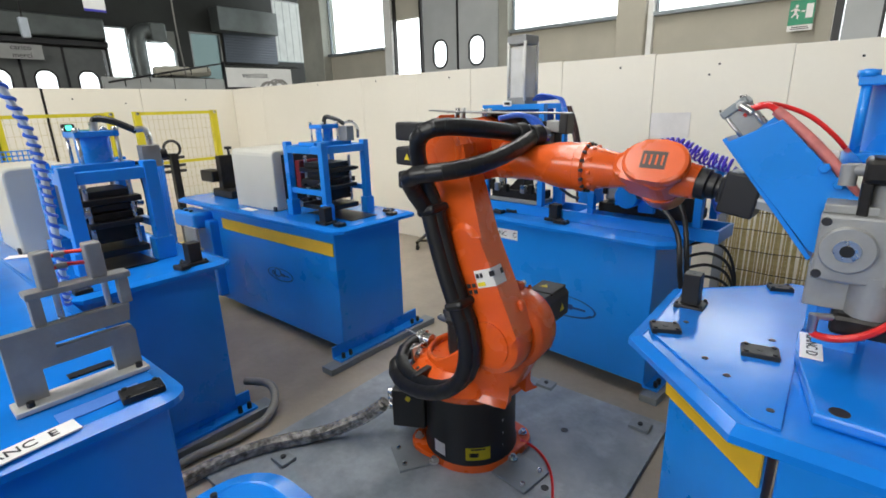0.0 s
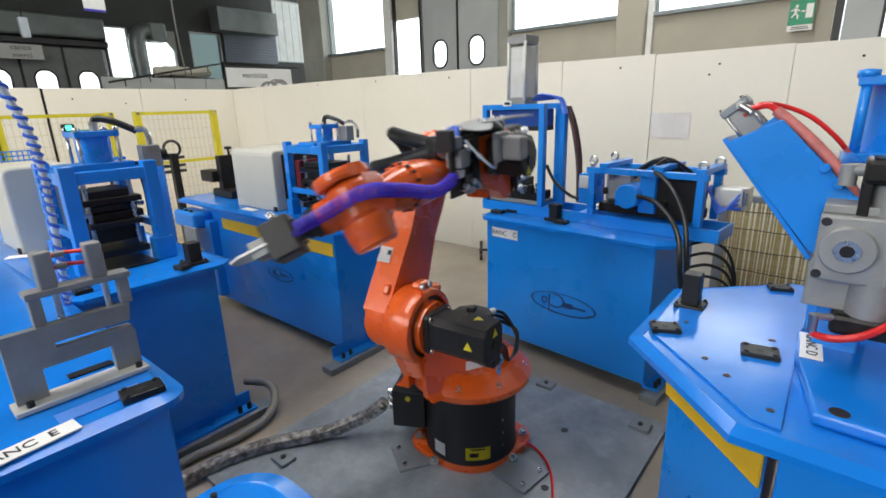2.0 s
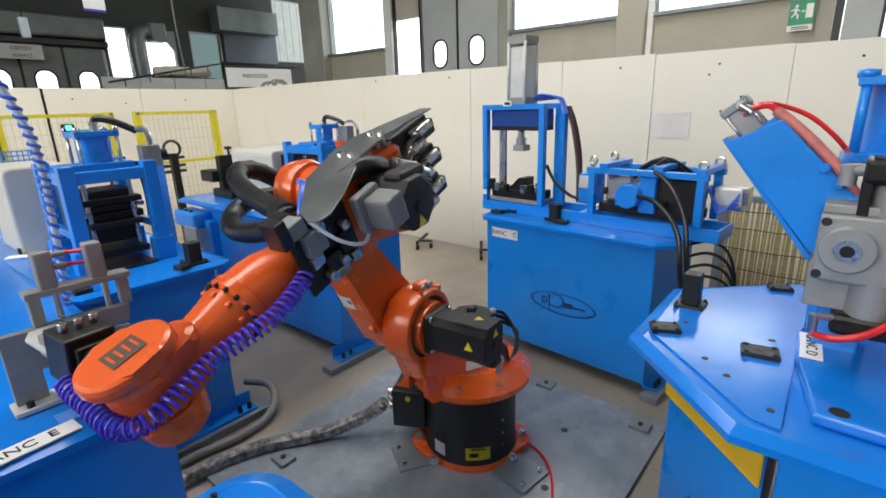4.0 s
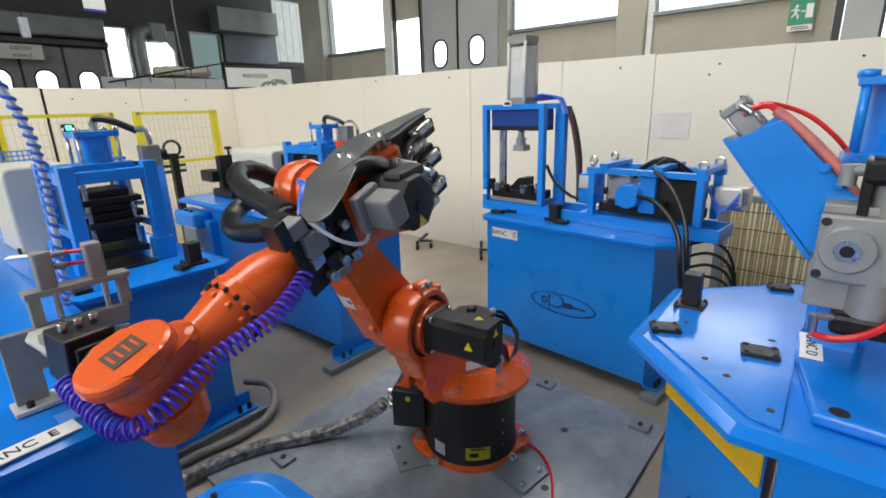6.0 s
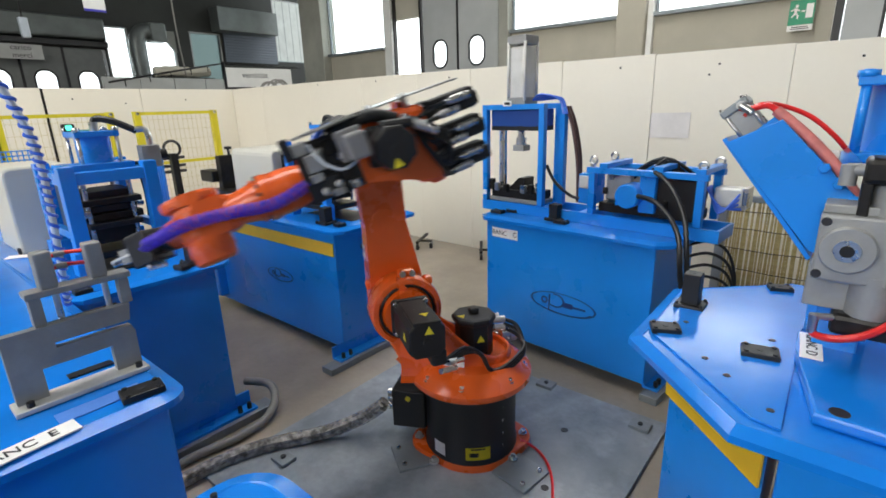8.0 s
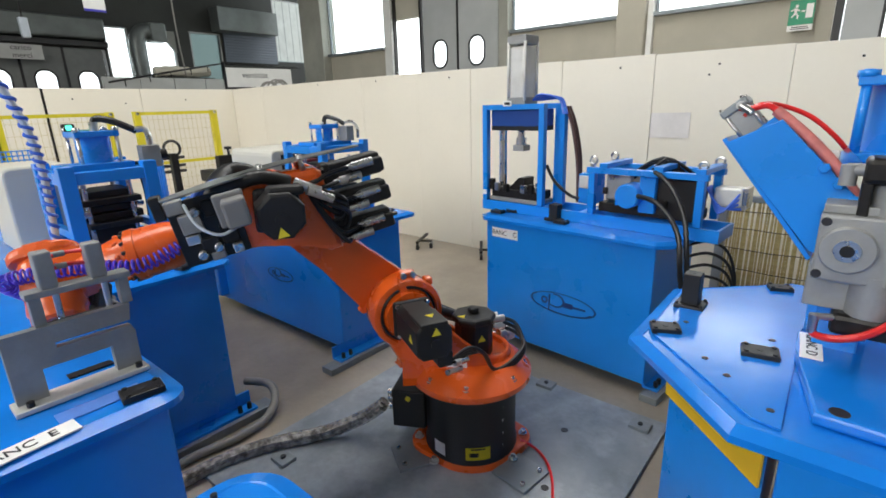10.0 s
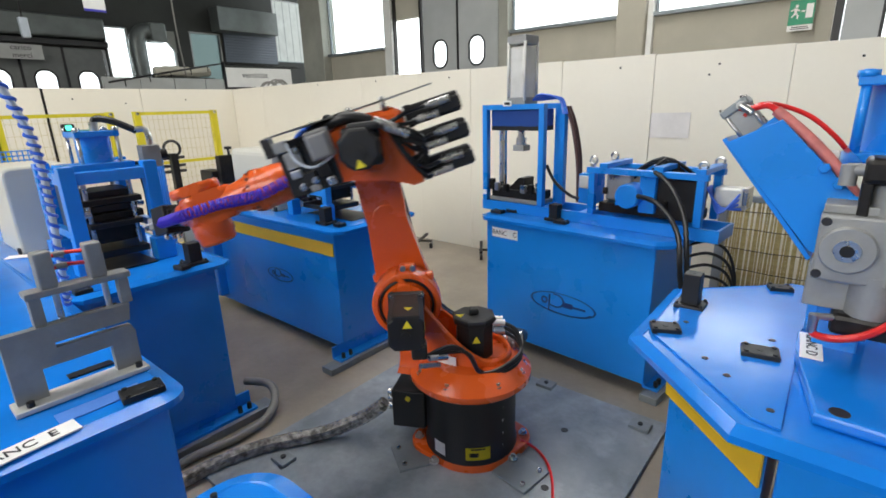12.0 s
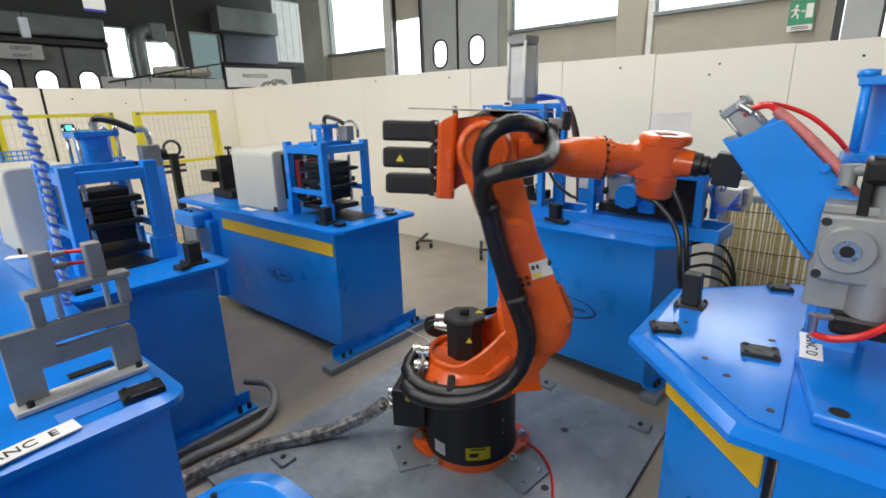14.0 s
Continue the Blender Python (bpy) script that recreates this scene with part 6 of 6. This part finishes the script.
# the carrier and its valves sit close to the arm tube
for ob in set(fore.children) - before_group:
    ob.location.y -= 0.05
HOSE_TIPS = (Vector((0.195, -0.03, 0.062)), Vector((0.235, 0.01, 0.055)))
for tip in HOSE_TIPS:
    bm = bm_new()
    cyl(bm, tip + Vector((-0.002, -0.02, 0)), tip + Vector((0.012, 0.022, 0)), 0.037, seg=20, bev=0.004)
    part("hose_clamp", bm, BLACK, fore, "black hose end clamp")
    bm = bm_new()
    cyl(bm, tip + Vector((0.012, 0.020, 0)), tip + Vector((0.018, 0.040, 0)), 0.030, seg=20)
    part("chrome_ring", bm, STEEL, fore)
one_box("clamp_bridge", (0.215, -0.01, 0.030), (0.07, 0.06, 0.04), BLACK, fore, 0.005)

# wrist: turns about the forearm's line; origin where the wrist axes cross
bm = bm_new()
lathe(bm, (-0.225, 0, 0), (1, 0, 0), [(0, 0.070), (0.02, 0.070), (0.05, 0.062), (0.11, 0.052), (0.15, 0.050)], 32)
wrist = part("wrist", bm, ORANGE, robot, "orange wrist casting")
bm = bm_new()
prism(bm, hull2((-0.09, 0), 0.048, (0.0, 0), 0.068, 14), -0.062, 0.062, "y", 0.02)
part("wrist_fork", bm, ORANGE, wrist)
bm = bm_new()
prism(bm, hull2((-0.035, 0), 0.062, (0.022, 0), 0.066, 14), -0.098, -0.060, "y", 0.012)
part("wrist_cap", bm, ORANGE, wrist)
bm = bm_new()
lathe(bm, (-0.01, 0.055, 0), (0, 1, 0), [(0, 0.072), (0.045, 0.074), (0.052, 0.069), (0.076, 0.067), (0.085, 0.057)], 32)
part("wrist_cap", bm, ORANGE, wrist)
mk = one_box("brand_plate", (-0.006, -0.0985, 0), (0.068, 0.003, 0.052), MARKGREY, wrist, 0, "dark mark plate with orange bars")
for k in range(4):
    one_box("mark_bar", (-0.030 + k * 0.016, -0.1003, 0), (0.005, 0.002, 0.030), ORANGE, wrist)
studs("collar_screw", wrist, [(-0.208, 0.068 * math.cos(k * math.tau / 10), 0.068 * math.sin(k * math.tau / 10)) for k in range(10)], 0.007, 0.012, ORANGE, "x")

# tool flange and gripper; x points out of the flange
bm = bm_new()
lathe(bm, (0.0, 0, 0), (1, 0, 0), [(0, 0.054), (0.05, 0.054), (0.085, 0.050), (0.105, 0.048)], 32)
grip = part("tool_flange", bm, ORANGE, robot, "orange tool flange with gripper")
bm = bm_new()
lathe(bm, (0.10, 0, 0), (1, 0, 0), [(0, 0.044), (0.03, 0.044), (0.034, 0.036), (0.052, 0.036), (0.056, 0.030), (0.075, 0.030)], 28)
part("flange_ring", bm, BLACK, grip)
bm = bm_new()
box(bm, (0.22, 0, 0), (0.088, 0.10, 0.112), 0.006)
box(bm, (0.18, 0, 0.0), (0.03, 0.07, 0.07), 0.004)
part("gripper_body", bm, BLACK, grip, "black gripper body")
for s in (-1, 1):
    one_box("gripper_jaw", (0.285, s * 0.03, 0.0), (0.05, 0.022, 0.05), ALU_DULL, grip, 0.003)
bm = bm_new()
prism(bm, [(0.26, -0.045), (0.345, -0.045), (0.375, -0.02), (0.375, 0.03), (0.345, 0.05), (0.26, 0.05)], -0.004, 0.004, "z", 0.001)
part("jaw_plate", bm, ALU, grip, "flat bright jaw plate")
bm = bm_new()
cyl(bm, (0.27, -0.028, 0.018), (0.36, -0.028, 0.012), 0.006, seg=8)
part("locating_pin", bm, STEEL, grip)
studs("fitting", grip, [(0.22, y, 0.054) for y in (-0.03, 0.0, 0.03)], 0.009, 0.024, STEEL)

# flexible lines in short rigid pieces
seg_len = 0.045
bm = bm_new()
tube(bm, [(0, 0, (j / 8 - 0.5) * seg_len * 1.35) for j in range(9)], 0.0275, 14, 0.0008)
first = part("hose_piece", bm, RUBBER, robot)
HOSES = []
for count in (18, 17, 16, 16):
    row = []
    for k in range(count):
        o = new("hose_piece", first.data)
        o.parent = robot
        row.append(o)
    HOSES.append(row)
bpy.data.objects.remove(first)
bm = bm_new()
pts = [(0.019 * math.cos(j / 10 * math.tau), 0.019 * math.sin(j / 10 * math.tau), (j / 20 - 0.5) * 0.032) for j in range(21)]
tube(bm, pts, 0.0036, 6)
first = part("spiral_tube_piece", bm, PURPLE, robot)
SPIRAL = []
for k in range(22):
    o = new("spiral_tube_piece", first.data)
    o.parent = robot
    SPIRAL.append(o)
bpy.data.objects.remove(first)


# ---- movement ----
# seconds and six joint angles: column, link arm, forearm rise, wrist roll, wrist bend, flange roll
JOINTS = [
    (0, 1.3, -18.6, -2.2, -30.7, 8.5, 31.0),
    (0.2, 1.5, -20.0, -1.2, -34.9, 12.7, 34.2),
    (0.5, 0.5, -29.1, 7.1, -35.8, 18.1, 36.0),
    (0.7, -2.8, -38.5, 15.1, -17.4, 23.9, 22.2),
    (1, -5.2, -45.3, 20.3, 0.2, 25.6, 0.0),
    (1.2, -35.7, -50.5, 21.6, -17.9, 9.4, 14.0),
    (1.5, -60.9, -44.4, 10.5, -58.6, -15.7, 62.0),
    (1.8, -81.5, -37.2, 2.5, -66.0, 14.0, 74.0),
    (2, -84.3, -26.2, -3.2, -60.0, 47.0, 95.0),
    (2.2, -83.0, -0.5, -17.5, -84.0, 74.0, 110.4),
    (2.5, -81.6, 17.6, -29.8, -91.0, 97.5, 120.0),
    (3, -83.4, 22.0, -29.0, -93.0, 94.0, 120.0),
    (3.2, -83.6, 27.9, -25.0, -95.0, 91.8, 117.7),
    (3.6, -84.0, 34.2, -21.7, -99.0, 88.0, 113.0),
    (6.5, -84.0, 34.2, -21.7, -99.0, 88.0, 113.0),
    (6.7, -81.9, 33.0, -22.9, -95.8, 89.5, 113.0),
    (7, -79.3, 18.8, -20.6, -98.0, 80.0, 113.0),
    (7.5, -98.8, -13.0, -11.5, -208.0, 44.5, 200.0),
    (8, -121.5, 6.1, -17.3, -74.0, 27.0, 271.0),
    (8.2, -124.1, 32.1, -15.7, -74.9, 47.6, 270.8),
    (8.8, -117.0, 42.5, -11.0, -53.0, 94.0, 285.0),
    (11.3, -117.0, 42.5, -11.0, -53.0, 94.0, 285.0),
    (11.5, -118.6, 44.0, -10.5, -60.0, 84.0, 280.0),
    (11.7, -123.3, 38.0, -13.3, -75.3, 60.2, 278.8),
    (12, -137.0, 10.5, -16.4, -87.0, 30.0, 283.0),
    (12.3, -113.8, -1.8, -9.9, -124.1, 59.0, 295.0),
    (12.5, -91.0, -9.0, -3.3, -164.0, 76.0, 315.0),
    (12.8, -48.6, -29.0, 12.1, -99.1, 58.1, 266.4),
    (13, -29.6, -33.2, 14.7, -57.2, 39.8, 235.0),
    (13.2, -9.3, -44.2, 20.6, -25.5, 31.5, 204.2),
    (13.5, 0.8, -46.0, 21.0, -2.1, 28.7, 182.0),
    (13.8, 22.8, -25.2, 3.4, -56.9, 24.9, 235.4),
    (14, 35.7, -16.7, -3.1, -82.2, 28.4, 265.0),
]


def joints_at(t):
    rows = JOINTS
    if t <= rows[0][0]:
        return rows[0][1:]
    for i in range(len(rows) - 1):
        if t <= rows[i + 1][0]:
            break
    t0, t1 = rows[i][0], rows[i + 1][0]
    u = (t - t0) / (t1 - t0)
    out = []
    for j in range(1, 7):
        v0, v1 = rows[i][j], rows[i + 1][j]
        s = (v1 - v0) / (t1 - t0)
        # slopes that never overshoot
        s0 = (v0 - rows[i - 1][j]) / (t0 - rows[i - 1][0]) if i else 0.0
        s1 = (rows[i + 2][j] - v1) / (rows[i + 2][0] - t1) if i + 2 < len(rows) else 0.0
        g0 = 2 * s0 * s / (s0 + s) if s0 * s > 0 else 0.0
        g1 = 2 * s1 * s / (s1 + s) if s1 * s > 0 else 0.0
        h = t1 - t0
        out.append(v0 * (1 + 2 * u) * (1 - u) ** 2 + g0 * h * u * (1 - u) ** 2 + v1 * u * u * (3 - 2 * u) - g1 * h * u * u * (1 - u))
    return out


def chain(q):
    """Poses of the robot's moving parts in its own space."""
    def rot(axis, a):
        return Matrix.Rotation(radians(a), 4, axis)
    col = Matrix.Translation((0, 0, BASE_Z)) @ rot("Z", q[0])
    arm = col @ Matrix.Translation((OX, -0.055, OZ)) @ rot("Y", q[1])
    a3 = (arm @ Vector((0, 0.055, ARM)))
    fr = Matrix.Translation(a3) @ rot("Z", q[0]) @ rot("Y", -q[2])
    wr = fr @ Matrix.Translation((FORE, 0, -DROP)) @ rot("X", q[3])
    fl = wr @ rot("Y", q[4]) @ rot("X", q[5])
    return col, arm, fr, wr, fl


def along(fine, n):
    """n poses along a line of points, evenly spaced, z along it."""
    run = [0.0]
    for a, b in zip(fine, fine[1:]):
        run.append(run[-1] + (b - a).length)
    out = []
    j = 0
    for k in range(n):
        s = run[-1] * (k + 0.5) / n
        while run[j + 1] < s:
            j += 1
        f = (s - run[j]) / max(1e-6, run[j + 1] - run[j])
        p = fine[j].lerp(fine[j + 1], f)
        a, b = fine[max(j - 1, 0)], fine[min(j + 2, len(fine) - 1)]
        out.append(Matrix.Translation(p) @ (b - a).to_track_quat("Z", "Y").to_matrix().to_4x4())
    return out


def bezier(p0, p1, p2, p3, n):
    """n poses along a curve given by its four control points."""
    fine = []
    for k in range(61):
        t = k / 60
        fine.append((1 - t) ** 3 * p0 + 3 * t * (1 - t) ** 2 * p1 + 3 * t * t * (1 - t) * p2 + t ** 3 * p3)
    return along(fine, n)


def motions():
    times = sorted({round(t * 0.1, 2) for t in range(141) if not (33 < t < 52 or 53 < t < 66 or 92 < t < 113) or t % 5 == 0})
    col_rows, arm_rows, fore_rows, wrist_rows, flange_rows = [], [], [], [], []
    lines = [[[] for _ in row] for row in HOSES]
    spiral = [[] for _ in SPIRAL]
    for t in times:
        col, arm, fr, wr, fl = chain(joints_at(t))
        for rows, m in ((col_rows, col), (arm_rows, arm), (fore_rows, fr), (wrist_rows, wr), (flange_rows, fl)):
            rows.append((t, m))
        ends = []
        tip = HOSE_TIPS[0]
        ends.append((arm @ Vector((-0.037, LO - 0.020, 0.49)), arm @ Vector((-0.06, LO - 0.06, 0.84)), fr @ (tip + Vector((-0.06, -0.46, 0.06))), fr @ tip))
        tip = HOSE_TIPS[1]
        ends.append((arm @ Vector((-0.051, LO - 0.046, 0.49)), arm @ Vector((-0.08, LO - 0.17, 0.76)), fr @ (tip + Vector((0.04, -0.56, -0.16))), fr @ tip))
        for (dx, dy), oy, oz in zip(HOSE_AT, (-0.05, -0.11), (0.48, 0.44)):
            p0 = col @ Vector((-0.22, oy, oz))
            p1 = col @ Vector((-0.40, dy - 0.10, 0.37 if oy < -0.1 else 0.40))
            p3 = arm @ Vector((dx, dy, 0.10))
            p2 = arm @ Vector((dx + 0.02, dy - 0.03, -0.36))
            ends.append((p0, p1, p2, p3))
        for row, e in zip(lines, ends):
            for rows, m in zip(row, bezier(*e, len(row))):
                rows.append((t, m))
        bend = wr @ Matrix.Rotation(radians(joints_at(t)[4] / 2), 4, "Y")
        nose = wr @ Matrix.Rotation(radians(joints_at(t)[4]), 4, "Y")
        side = (fr.to_3x3() @ Vector((0, 1, 0)) + 0.9 * (wr.to_3x3() @ Vector((0, 0, 1))))
        if side.length < 0.3:
            side = fr.to_3x3() @ Vector((0, 0, 1))
        line = [fr @ Vector((0.30, 0.10, -0.03)), fr @ Vector((0.42, 0.112, -0.045)), fr @ Vector((0.56, 0, -DROP)) + side.normalized() * 0.084, bend @ Vector((0.0, 0, 0.098)), nose @ Vector((0.09, 0, 0.078)), nose @ Vector((0.17, 0, 0.066))]
        for rows, m in zip(spiral, along(smooth_line(line, 12), len(spiral))):
            rows.append((t, m))
    for ob, rows in ((carousel, col_rows), (link, arm_rows), (fore, fore_rows), (wrist, wrist_rows), (grip, flange_rows)):
        walk(ob, rows)
    for row, obs in zip(lines, HOSES):
        for rows, ob in zip(row, obs):
            walk(ob, rows)
    for rows, ob in zip(spiral, SPIRAL):
        walk(ob, rows)


motions()
